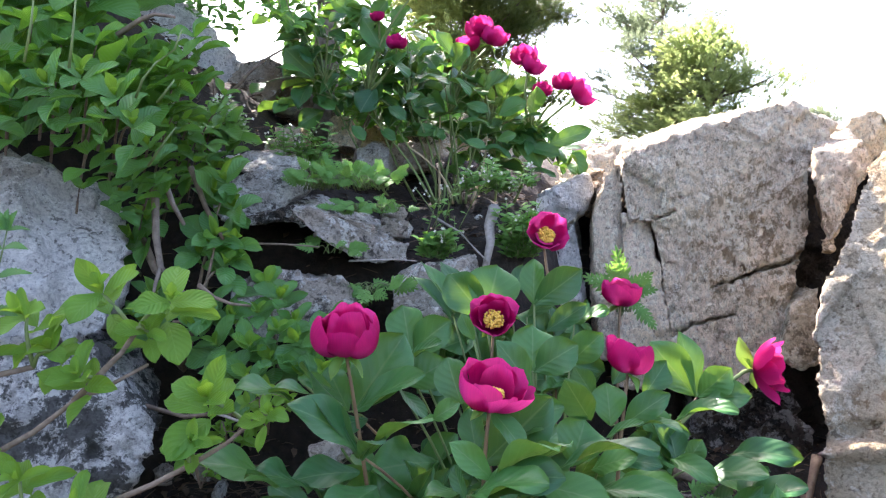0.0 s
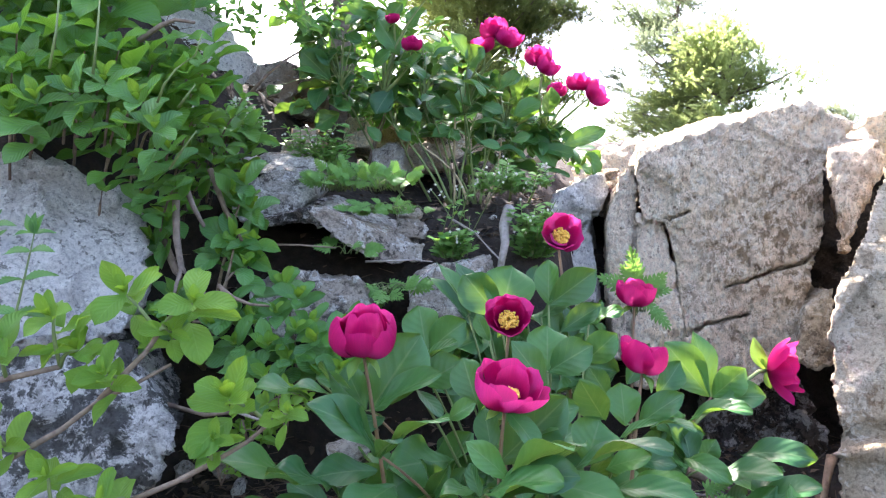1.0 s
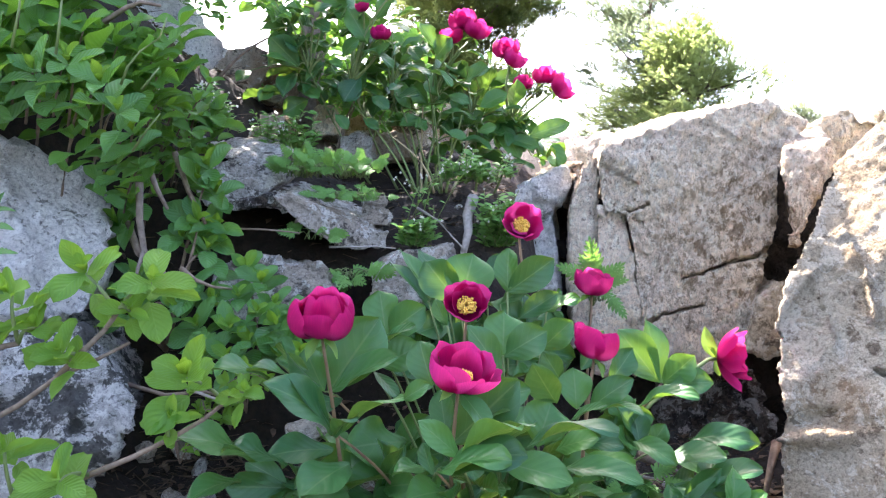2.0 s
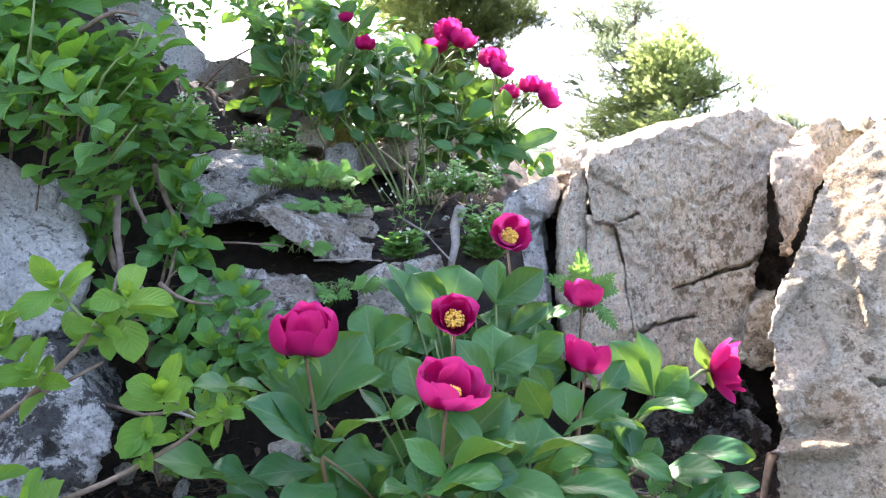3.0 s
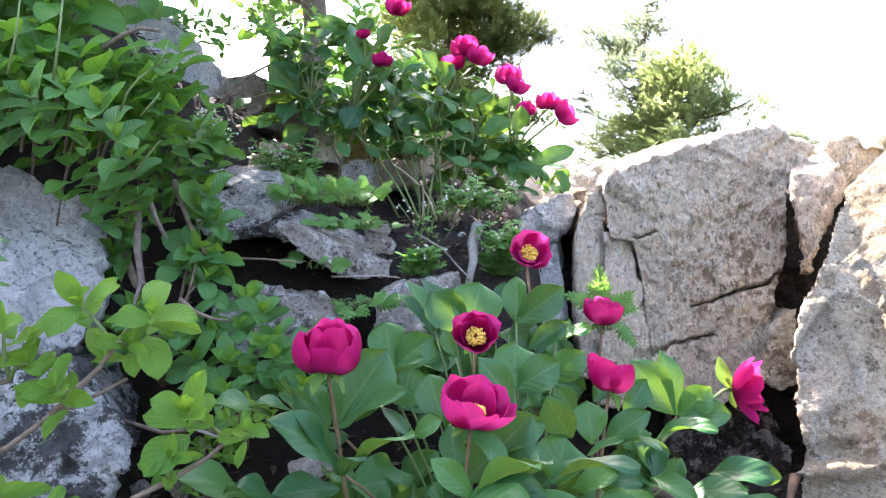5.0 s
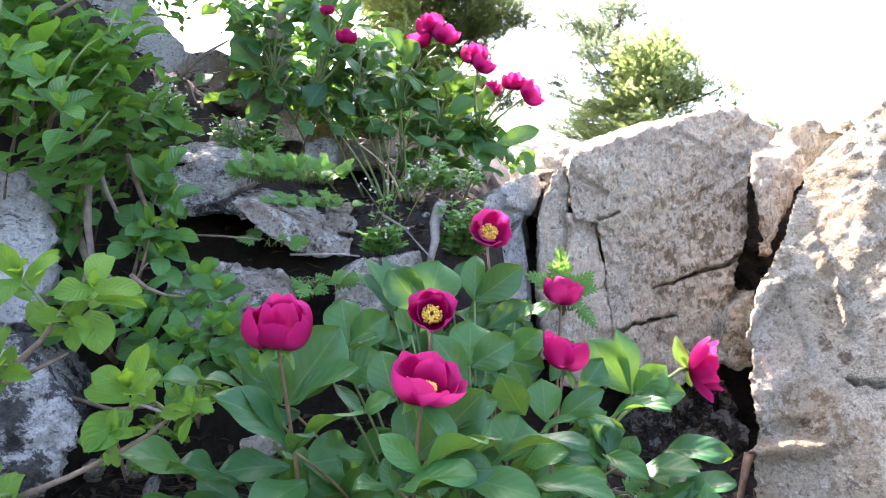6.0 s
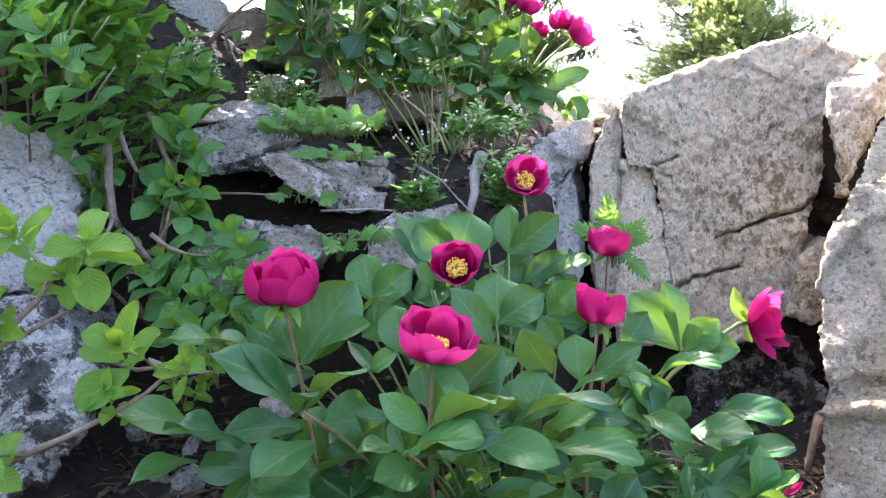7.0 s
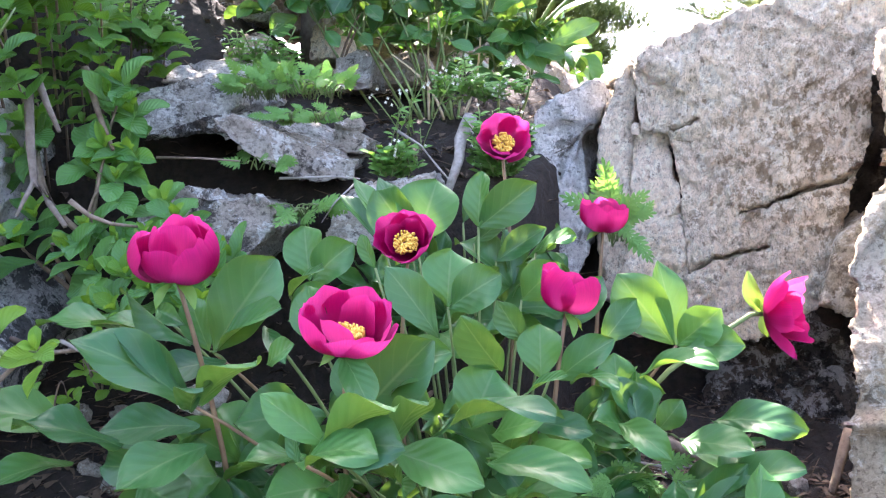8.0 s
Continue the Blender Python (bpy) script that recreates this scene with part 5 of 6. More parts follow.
for k, top in enumerate(((-0.186, 1.85, 0.937), (-0.119, 1.88, 0.909), (-0.061, 1.85, 0.927), (-0.007, 1.90, 0.952), (0.049, 1.85, 0.944), (0.090, 1.80, 0.901), (0.148, 1.85, 0.884), (-0.081, 1.85, 0.850),
                        (-0.030, 1.88, 0.905), (0.020, 1.84, 0.930), (0.070, 1.90, 0.925), (0.110, 1.86, 0.900))):
    foot = Vector((-0.031 + 0.009 * k + r.uniform(-0.012, 0.012), 1.90 + r.uniform(-0.03, 0.03), 0.715))
    pts = [(p + Vector((-0.003, -0.015, 0.606)) * 0.075) / 1.075 for p in bend(foot, Vector(top), r.uniform(-0.02, 0.03), 8, (0.7, -0.4, 0.2))]
    part("main_stem", tube_mesh("main_stem", pts, [0.0034 - 0.0002 * i for i in range(9)], M_STRAW if k % 4 == 3 else M_STALK, 6), upper)
upper.scale = (1.075,) * 3
upper.location = Vector((-0.003, -0.015, 0.606)) * -0.075


def stick(name, label, pts, thick, material):
    return tagged(new(name, tube_mesh(name, pts, [thick * (1 - 0.5 * i / (len(pts) - 1)) for i in range(len(pts))], material, 7)), label, "stick", "fallen sticks")


# ---- shrubs with ribbed leaves ----
def rosette(fol, tip, axis, leaf, r, pairs=3, kind="shrub_leaf", young=True, gap=0.35):
    """Leaf pairs crossing one another up a shoot, and a tuft of young leaves at its tip."""
    axis = Vector(axis).normalized()
    x = axis.orthogonal().normalized()
    y = axis.cross(x)
    turn = r.uniform(0, 3.14)
    for p in range(pairs):
        base = Vector(tip) - axis * leaf * gap * p
        for k in range(2 if p else 3):
            a = turn + p * 1.57 + k * (3.14 if p else 2.09) + r.uniform(-0.3, 0.3)
            out = x * math.cos(a) + y * math.sin(a)
            lean = r.uniform(0.8, 1.25) + 0.15 * p
            d = out * math.sin(lean) + axis * math.cos(lean)
            fol.leaf(kind, frame_of(base, d, axis + Vector((0, -0.4, 0.2)), leaf * r.uniform(0.75, 1.1) * (1.0 if p else 0.85)))
    if young:
        for k in range(3):
            a = turn + k * 2.1
            d = axis + (x * math.cos(a) + y * math.sin(a)) * 0.35
            fol.leaf("young_leaf", frame_of(Vector(tip) + axis * leaf * 0.1, d, x * math.cos(a + 3.14) + y * math.sin(a + 3.14), leaf * r.uniform(0.35, 0.55)))


def shrub(label, shoots, root, leaf, seed, pairs, kind, young=True, stem=0.004, wild=0.3, bare=1, tilt=-0.7):
    """A shrub: shoots run from the root to the given tips, each with a rosette. bare: every how many shoots show their branch."""
    r = np.random.default_rng(seed)
    ob = thing("shrub", label, "shrub", "shrubs on the slope")
    fol = Foliage(ob)
    for k, tip in enumerate(shoots):
        tip, root_ = Vector(tip), Vector(root)
        if k % bare == 0:
            pts = bend(root_, tip, r.uniform(0.02, 0.07), 8, Vector((r.uniform(-0.5, 0.5), -0.4, 0.6)).normalized())
            part("branch", tube_mesh("branch", pts, [stem * (1 - 0.085 * i) for i in range(9)], M_TWIG, 5), ob)
        axis = Vector((r.uniform(-wild, wild), tilt + r.uniform(-wild, wild), 0.7))
        rosette(fol, tip, axis, leaf * r.uniform(0.85, 1.15), r, pairs, kind, young)
    fol.finish()
    return ob


# the shrub that reaches across in front: two bare brown branches, with shoots standing on them
front = thing("shrub", "light green shrub shoots with ribbed oval leaves on brown branches", "shrub", "shrubs on the slope")
fol = Foliage(front)
r = np.random.default_rng(31)
nodes = []
for pts in ([(-0.599, 0.840, 0.309), (-0.523, 0.860, 0.360), (-0.476, 0.870, 0.387), (-0.435, 0.880, 0.420), (-0.400, 0.890, 0.436), (-0.355, 0.900, 0.461)],
            [(-0.460, 0.840, 0.271), (-0.386, 0.860, 0.307), (-0.334, 0.860, 0.329), (-0.295, 0.870, 0.348), (-0.255, 0.880, 0.371), (-0.229, 0.880, 0.393)],
            [(-0.435, 0.880, 0.420), (-0.406, 0.890, 0.453), (-0.387, 0.900, 0.475), (-0.370, 0.900, 0.499)],
            [(-0.614, 0.860, 0.438), (-0.542, 0.870, 0.448), (-0.482, 0.880, 0.461)]):
    part("branch", tube_mesh("branch", pts, [0.0042 - 0.0004 * i for i in range(len(pts))], M_TWIG, 7), front)
    nodes += [Vector(p) for p in pts]
for tip, size, tilt in (((-0.271, 0.860, 0.425), 0.066, 0.0), ((-0.418, 0.860, 0.452), 0.056, -0.1), ((-0.410, 0.900, 0.546), 0.062, 0.2), ((-0.330, 0.905, 0.535), 0.062, 0.3), ((-0.484, 0.870, 0.520), 0.058, -0.2),
                  ((-0.206, 0.875, 0.405), 0.036, 0.1), ((-0.464, 0.820, 0.345), 0.050, 0.0), ((-0.392, 0.800, 0.318), 0.058, 0.1), ((-0.290, 0.862, 0.375), 0.036, 0.1), ((-0.355, 0.900, 0.500), 0.044, 0.2),
                  ((-0.540, 0.860, 0.497), 0.056, -0.2), ((-0.530, 0.830, 0.385), 0.052, -0.1), ((-0.460, 0.880, 0.480), 0.046, 0.0)):
    tip = Vector(tip)
    foot = min((n for n in nodes if n.z < tip.z), key=lambda n: (n - tip).length, default=nodes[1])
    part("shoot", tube_mesh("shoot", bend(foot, tip, 0.012, 6, (0, -0.6, 0.6)), [0.0030 - 0.0002 * i for i in range(7)], M_STALK, 5), front)
    rosette(fol, tip, (tilt + r.uniform(-0.15, 0.15), -0.70, 0.70), size * 1.02, r, 3, "young_leaf", True, 0.30)
fol.finish()

cleft = shrub("green shrub with rosettes of ribbed leaves in a rock cleft", [(-0.346, 1.196, 0.705), (-0.366, 1.193, 0.683), (-0.337, 1.205, 0.663), (-0.356, 1.169, 0.615), (-0.331, 1.182, 0.605), (-0.378, 1.165, 0.590), (-0.339, 1.158, 0.572),
       (-0.349, 1.123, 0.509), (-0.317, 1.125, 0.486), (-0.365, 1.099, 0.483), (-0.331, 1.101, 0.456), (-0.439, 1.133, 0.520), (-0.441, 1.111, 0.488), (-0.467, 1.178, 0.639), (-0.484, 1.174, 0.609)],
      (-0.412, 1.190, 0.407), 0.066, 32, 2, "shrub_leaf", True, bare=3)
cleft.scale, cleft.location = (1.11,) * 3, Vector((0.0, 0.0, 0.60)) * -0.11
shrub("low green shrub beside a grey stone", [(-0.309, 1.300, 0.537), (-0.280, 1.280, 0.514), (-0.251, 1.260, 0.472), (-0.271, 1.220, 0.463), (-0.311, 1.250, 0.488), (-0.185, 1.260, 0.458), (-0.234, 1.220, 0.444), (-0.276, 1.200, 0.420), (-0.201, 1.240, 0.432), (-0.312, 1.200, 0.438), (-0.230, 1.200, 0.400), (-0.300, 1.160, 0.395), (-0.345, 1.180, 0.400), (-0.190, 1.180, 0.405)],
      (-0.290, 1.350, 0.336), 0.066, 33, 2, "shrub_leaf", True, bare=5)
r = np.random.default_rng(5)
shoots = []
for k in range(190):
    x = r.uniform(-1.05, -0.36)
    y = 1.16 + 0.25 * (x + 1.05) + r.uniform(-0.10, 0.22)
    z = r.uniform(0.835, 1.02 + 0.6 * (-0.36 - x))
    side, up = x / y, (z - 0.6) / y
    if side > -0.36 and up > 0.17 or side > -0.45 and up > 0.24 and k % 3 or k % 5 < 1:
        continue
    shoots.append((x, y, z))
shrub("dense green shrub with drooping ribbed leaves over a boulder", shoots, (-0.85, 1.50, 0.85), 0.078, 34, 3, "bank_leaf", False, bare=9, wild=0.5)
BANK = (((-0.513, 1.06, 0.841), 0.062), ((-0.459, 1.05, 0.81), 0.06), ((-0.601, 1.04, 0.809), 0.066), ((-0.548, 1.04, 0.825), 0.058), ((-0.439, 1.06, 0.771), 0.06), ((-0.497, 1.08, 0.783), 0.05),
        ((-0.449, 1.14, 0.753), 0.055), ((-0.493, 1.15, 0.736), 0.05), ((-0.572, 1.12, 0.798), 0.06), ((-0.639, 1.1, 0.782), 0.055), ((-0.65, 1.06, 0.796), 0.06), ((-0.492, 1.18, 0.708), 0.055), ((-0.519, 1.2, 0.677), 0.05))
TOOTHED = (((-0.444, 1.2, 0.88), 0.07), ((-0.414, 1.25, 0.954), 0.06), ((-0.423, 1.22, 0.913), 0.07), ((-0.4, 1.3, 0.833), 0.05), ((-0.453, 1.25, 0.819), 0.055), ((-0.436, 1.35, 0.81), 0.05), ((-0.409, 1.4, 0.887), 0.045),
           ((-0.605, 1.1, 0.931), 0.075), ((-0.653, 1.08, 0.921), 0.08), ((-0.533, 1.15, 0.914), 0.08), ((-0.5, 1.2, 0.904), 0.075), ((-0.491, 1.25, 0.959), 0.07), ((-0.582, 1.14, 0.911), 0.075), ((-0.649, 1.06, 0.858), 0.07),
           ((-0.463, 1.2, 0.705), 0.05), ((-0.538, 1.13, 0.743), 0.05),
           ((-0.503, 1.36, 0.801), 0.05), ((-0.490, 1.40, 0.764), 0.05), ((-0.513, 1.36, 0.749), 0.05), ((-0.479, 1.45, 0.792), 0.05), ((-0.489, 1.38, 0.719), 0.05), ((-0.511, 1.30, 0.698), 0.05), ((-0.464, 1.55, 0.846), 0.05), ((-0.434, 1.55, 0.819), 0.05), ((-0.466, 1.48, 0.771), 0.05), ((-0.469, 1.40, 0.845), 0.05))
for label, spots, kind, tilt in (("light green shrub with rosettes of ribbed leaves over a boulder", BANK, "shrub_leaf", -0.6), ("tall leafy shrub with broad drooping green leaves on the bank", TOOTHED, "bank_leaf", -0.3)):
    bush = thing("shrub", label, "shrub", "shrubs on the slope")
    fol = Foliage(bush)
    for at, size in spots:
        at = Vector(at)
        part("branch", tube_mesh("branch", bend(at + Vector((-0.10, 0.16, -0.05 if spots is BANK else -0.14)), at, 0.03, 6), [0.0026 - 0.0002 * i for i in range(7)], M_TWIG, 5), bush)
        rosette(fol, at, (r.uniform(-0.25, 0.3), tilt, 0.75), size * 1.1, r, 2, kind, spots is BANK, 0.45)
        if spots is TOOTHED:
            rosette(fol, at - Vector((0.02, -0.03, 0.05)), (r.uniform(-0.3, 0.3), tilt, 0.75), size * 1.1, r, 1, "bank_leaf", False)
    fol.finish()
for pts in ([(-0.515, 1.03, 0.849), (-0.509, 1.03, 0.906), (-0.504, 1.03, 0.970)], [(-0.577, 1.03, 0.857), (-0.567, 1.03, 0.914), (-0.562, 1.03, 0.970)], [(-0.421, 1.10, 0.815), (-0.395, 1.10, 0.849)],
            [(-0.444, 1.08, 0.818), (-0.434, 1.08, 0.845), (-0.416, 1.08, 0.868), (-0.388, 1.08, 0.888), (-0.377, 1.08, 0.919)], [(-0.442, 1.12, 0.724), (-0.420, 1.12, 0.757), (-0.400, 1.12, 0.783)]):
    stick("stem", "yellow-green arching shrub stem over the bank", pts, 0.0021, M_STALK)
stick("twig", "dark bare twig crossing the bank shrub", [(-0.523, 1.20, 0.943), (-0.486, 1.20, 0.968), (-0.463, 1.20, 0.977), (-0.430, 1.20, 0.972)], 0.005, M_TWIG)
stick("twig", "dark bare twig before the bright sky gap", [(-0.508, 1.750, 0.952), (-0.455, 1.750, 1.011), (-0.422, 1.750, 1.040), (-0.376, 1.750, 1.067)], 0.005, M_TWIG)
shoots = [(r.uniform(-0.45, -0.05), 1.72 + r.uniform(-0.1, 0.15), r.uniform(0.92, 1.28)) for k in range(20)]
shoots = [(x, y + 0.36, z) for x, y, z in shoots if x > -0.30 or z > 1.2]
shrub("green shrub with small oval leaves beside the upper peony", shoots, (-0.25, 1.95, 0.75), 0.056, 35, 2, "shrub_leaf", False, bare=13, wild=0.5)


shoots = [(r.uniform(-0.40, 0.02), r.uniform(2.15, 2.40), r.uniform(0.98, 1.24)) for k in range(70)]
shrub("leafy green shrub filling the back of the ledge", shoots, (-0.15, 2.45, 0.95), 0.066, 37, 3, "shrub_leaf", False, bare=11, wild=0.5)
shrub("hanging twigs with small round leaves above the bank", [(-0.493, 1.700, 1.138), (-0.513, 1.700, 1.164), (-0.564, 1.700, 1.156), (-0.480, 1.720, 1.110), (-0.532, 1.700, 1.128), (-0.551, 1.700, 1.150), (-0.461, 1.700, 1.151),
      (-0.365, 1.700, 1.141), (-0.339, 1.700, 1.115), (-0.390, 1.700, 1.150), (-0.300, 1.750, 1.150), (-0.270, 1.750, 1.190), (-0.330, 1.750, 1.180), (-0.420, 1.750, 1.175), (-0.360, 1.750, 1.200)],
      (-0.55, 1.85, 1.45), 0.036, 36, 3, "shrub_leaf", False, 0.003, 0.6, 1, -0.4)


for label, tips, root in (
        ("small leafy seedling on dark soil", [(-0.342, 1.146, 0.321), (-0.304, 1.141, 0.311), (-0.334, 1.158, 0.330), (-0.295, 1.153, 0.325)], (-0.332, 1.165, 0.283)),
        ("small leafy seedling beside the lichened boulder", [(-0.367, 1.080, 0.304), (-0.330, 1.065, 0.289), (-0.326, 1.086, 0.301)], (-0.353, 1.089, 0.252)),
        ("small leafy seedling between the stones", [(-0.266, 1.120, 0.389), (-0.232, 1.100, 0.381), (-0.286, 1.100, 0.372), (-0.248, 1.080, 0.364)], (-0.262, 1.120, 0.322))):
    shrub(label, tips, root, 0.026, len(label), 3, "young_leaf", False, 0.0015, 0.5)


def toothed(length, width):
    """A pointed leaf with a saw-toothed edge."""
    v, f, uv = blade(length, width, 0.42, 0.45, 0.6, 0.03, 0.0, 18, 4, 0.85)
    v = v.copy()
    for i in range(1, 18, 2):
        for j in (0, 4):
            v[i * 5 + j] = v[i * 5 + 2] + (v[i * 5 + j] - v[i * 5 + 2]) * 0.78
    return v, f, uv


NETTLE_LEAF = shape_mesh("leaf", toothed(1.0, 0.52), M_SHRUB)


def nettle(label, points, leaf, seed):
    """An upright stem with crossing pairs of toothed leaves."""
    r = np.random.default_rng(seed)
    ob = thing("nettle_plant", label, "nettle", "toothed-leaved weeds")
    pts = [Vector(p) for p in points]
    part("stem", tube_mesh("stem", pts, [0.0020 - 0.0003 * i for i in range(len(pts))], M_STALK, 5), ob)
    for k, p in enumerate(pts[1:]):
        for side in (-1, 1):
            a = k * 1.4 + (1.57 if side > 0 else -1.57) + r.uniform(-0.3, 0.3)
            d = Vector((math.sin(a) * 1.0, -0.35 * math.cos(a) - 0.25, r.uniform(0.0, 0.4)))
            part("leaf", NETTLE_LEAF, ob, m=frame_of(p, d, (0.0, -0.6, 0.8), leaf * r.uniform(0.85, 1.1) * (1.0 - 0.12 * k)))
    for side in (-1, 0, 1):
        part("leaf", NETTLE_LEAF, ob, m=frame_of(pts[-1], (0.4 * side, -0.2, 1.0), (0.0, -1.0, 0.4), leaf * 0.6))
    return ob


nettle("dark green weed with saw-toothed leaves before the pale boulder", [(-0.560, 0.90, 0.470), (-0.548, 0.90, 0.525), (-0.538, 0.90, 0.565), (-0.530, 0.90, 0.600), (-0.525, 0.90, 0.622)], 0.046, 3)
nettle("weed with saw-toothed leaves beside the boulder", [(-0.630, 0.92, 0.500), (-0.612, 0.92, 0.560), (-0.598, 0.92, 0.600), (-0.590, 0.92, 0.630)], 0.044, 4)


# ---- conifers ----
def spray_shape(r, blades=16):
    """A short twig set with needle tufts."""
    v, f = [], []
    for i in range(blades):
        s = i / blades
        a = r.uniform(0, 6.283)
        d = Vector((math.cos(a) * 0.8, 0.75, math.sin(a) * 0.45)).normalized()
        w = Vector((-d.y, d.x, 0.3)).normalized() * 0.085
        p = Vector((0, s * 0.9, -0.12 * s * s))
        tip = p + d * r.uniform(0.22, 0.36)
        n = len(v)
        v += [p - w * 0.5, p + w * 0.5, tip + w * 0.4, tip - w * 0.4]
        f.append((n, n + 1, n + 2, n + 3))
    return np.array([tuple(p) for p in v]), f, np.zeros((len(v), 2))


def conifer(label, base, height, radius, seed, material, limbs=90, low=0.05, spray=0.16, taper=0.8, tufts=70):
    """A ragged mountain conifer: limbs of uneven reach, each with clumps of needle sprays."""
    r = np.random.default_rng(seed)
    sprays = [spray_shape(r) for _ in range(5)]
    ob = thing("conifer_tree", label, "tree", "conifers behind the rocks")
    base = Vector(base)
    trunk = Batch()
    trunk.tube([base + Vector((0.02 * math.sin(i), 0, height * i / 8 - 0.3 * (i == 0))) for i in range(9)], [0.022 * height * (1 - 0.11 * i) for i in range(9)], 8)
    part("trunk", trunk.mesh("trunk", M_BARK), ob)
    crown, wood = Batch(), Batch()
    for k in range(limbs):
        h = low + (1 - low) * (k + r.uniform(0, 1)) / limbs
        a = r.uniform(0, 6.283)
        lump = 0.80 + 0.65 * noise.noise((h * 6 + seed, math.cos(a) * 1.8, math.sin(a) * 1.8))
        reach = radius * (1.05 - h) ** taper * lump * r.uniform(0.55, 1.2)
        start = base + Vector((0, 0, height * h))
        end = start + Vector((math.cos(a) * reach, math.sin(a) * reach, reach * r.uniform(-0.05, 0.45)))
        wood.tube(bend(start, end, -0.06 * reach, 4), [0.010, 0.008, 0.006, 0.004, 0.002], 4)
        for c in range(4):
            s = 0.35 + 0.65 * (c + r.uniform(0, 1)) / 4
            mid = start.lerp(end, s) + Vector(r.normal(0, 0.10, 3)) * reach
            for _ in range(int(tufts * (0.25 + reach / radius) / 4)):
                p = mid + Vector(r.normal(0, 1, 3) * np.array((0.055, 0.055, 0.022))) * (0.5 + radius)
                d = (end - start).normalized() + Vector((r.uniform(-0.8, 0.8), r.uniform(-0.8, 0.8), r.uniform(-0.3, 0.9)))
                crown.put(sprays[int(r.integers(5))], frame_of(p, d, (0, 0, 1), spray * r.uniform(0.6, 1.3)))
    tagged(part("branchwork", wood.mesh("branchwork", M_BARK), ob), kind="stuff")
    part("crown", crown.mesh("crown", material, False), ob)
    return ob


conifer("sunlit yellow-green conifer behind the boulder", (1.620, 4.545, 0.960), 0.90, 0.72, 41, M_NEEDLE, 56, 0.02, 0.060, 0.55, 190)
conifer("grey-green ragged conifer behind the sunlit one", (1.480, 5.050, 1.051), 1.36, 0.56, 43, M_NEEDLE_GREY, 40, 0.05, 0.062, 0.35, 120)
conifer("small grey-green conifer top behind the boulder", (2.492, 4.918, 1.169), 0.36, 0.22, 44, M_NEEDLE_GREY, 14, 0.05, 0.055, 0.6, 60)
conifer("dark green conifer behind the upper peony", (0.180, 5.200, 0.761), 2.7, 0.80, 42, M_NEEDLE_DARK, 120, 0.05, 0.080, 0.42, 300)

# ---- a small broadleaved tree over the bank: its trunk stands behind the ledge, its crown, mostly unseen, is shaped to shade the slope ----
tree = thing("small_tree", "small broadleaved tree with a grey-brown trunk and round leaves", "tree")
r = np.random.default_rng(51)
foot = Vector((-0.330, 2.120, 0.778))
part("trunk", tube_mesh("trunk", [foot + Vector((0.01 * math.sin(2 * i), 0, -0.15 + 0.16 * i)) for i in range(12)], [0.042 - 0.0018 * i for i in range(12)], M_BARK, 10), tree)
fol = Foliage(tree, 200)
for k in range(104):
    start = foot + Vector((0, 0, r.uniform(0.55, 1.55)))
    a, reach = r.uniform(0, 6.283), r.uniform(0.35, 0.85)
    end = start + Vector((math.cos(a) * reach - 0.25, math.sin(a) * reach + (0.22 if k % 2 else -0.15), r.uniform(0.1, 0.45)))
    pts = bend(start, end, 0.05, 6)
    before = fol.count
    for q in range(27):
        p = pts[1 + q % 6] + Vector(r.normal(0, 0.07, 3))
        # Crown leaves stay mainly where their shadow is wanted along the sun's slant.
        across, along = p.x + 0.444 * (p.z - 0.4), p.y - 0.711 * (p.z - 0.4)
        if (along > 1.38 and across < 0.42 and p.z > 1.05 and -0.5 < p.x < -0.05 and q % 3 == 1) or p.z > 1.30 and p.x < -0.22 and ((across < (0.36 if along < 1.05 else -0.06) and along < 1.42) or (across < 0.42 and along > 1.38 and q % 7 == 0)):
            rosette(fol, p, (r.uniform(-0.6, 0.6), -0.4 + r.uniform(-0.5, 0.5), 0.6), r.uniform(0.08, 0.11) if along < 1.24 and p.z > 1.40 else r.uniform(0.05, 0.07), r, 3, "shrub_leaf", False, 0.5)
    if fol.count > before:
        part("branch", tube_mesh("branch", pts, [0.010 - 0.0013 * i for i in range(7)], M_BARK, 5), tree)
fol.finish()


# ---- herbs, blossoms, sticks and litter ----
def lobed_leaf(r):
    """A finely cut leaf: a stalk with pairs of toothed lobes."""
    b = Batch()
    tiny = blade(1.0, 0.34, 0.6, 0.2, 0.3, 0.0, 0.0, 3, 2)
    for i in range(5):
        s = 0.25 + 0.16 * i
        for side in (-1, 1):
            for k, (da, ln) in enumerate(((0.0, 0.46), (0.62, 0.30), (-0.6, 0.32))):
                a = side * (0.95 - 0.1 * i) + da
                d = Vector((math.sin(a), math.cos(a), r.uniform(-0.1, 0.1)))
                b.put(tiny, frame_of((0, s, -0.12 * s * s), d, (0, 0, 1), ln * (1.15 - 0.6 * s)))
    b.put(tiny, frame_of((0, 0.95, -0.1), (0, 1, -0.1), (0, 0, 1), 0.3))
    b.tube([(0, 0, 0), (0, 0.5, -0.03), (0, 1, -0.11)], [0.014, 0.012, 0.008], 4)
    return b.mesh("leaf", M_HERB)


r = np.random.default_rng(61)
HERB_LEAVES = [lobed_leaf(r) for _ in range(3)]


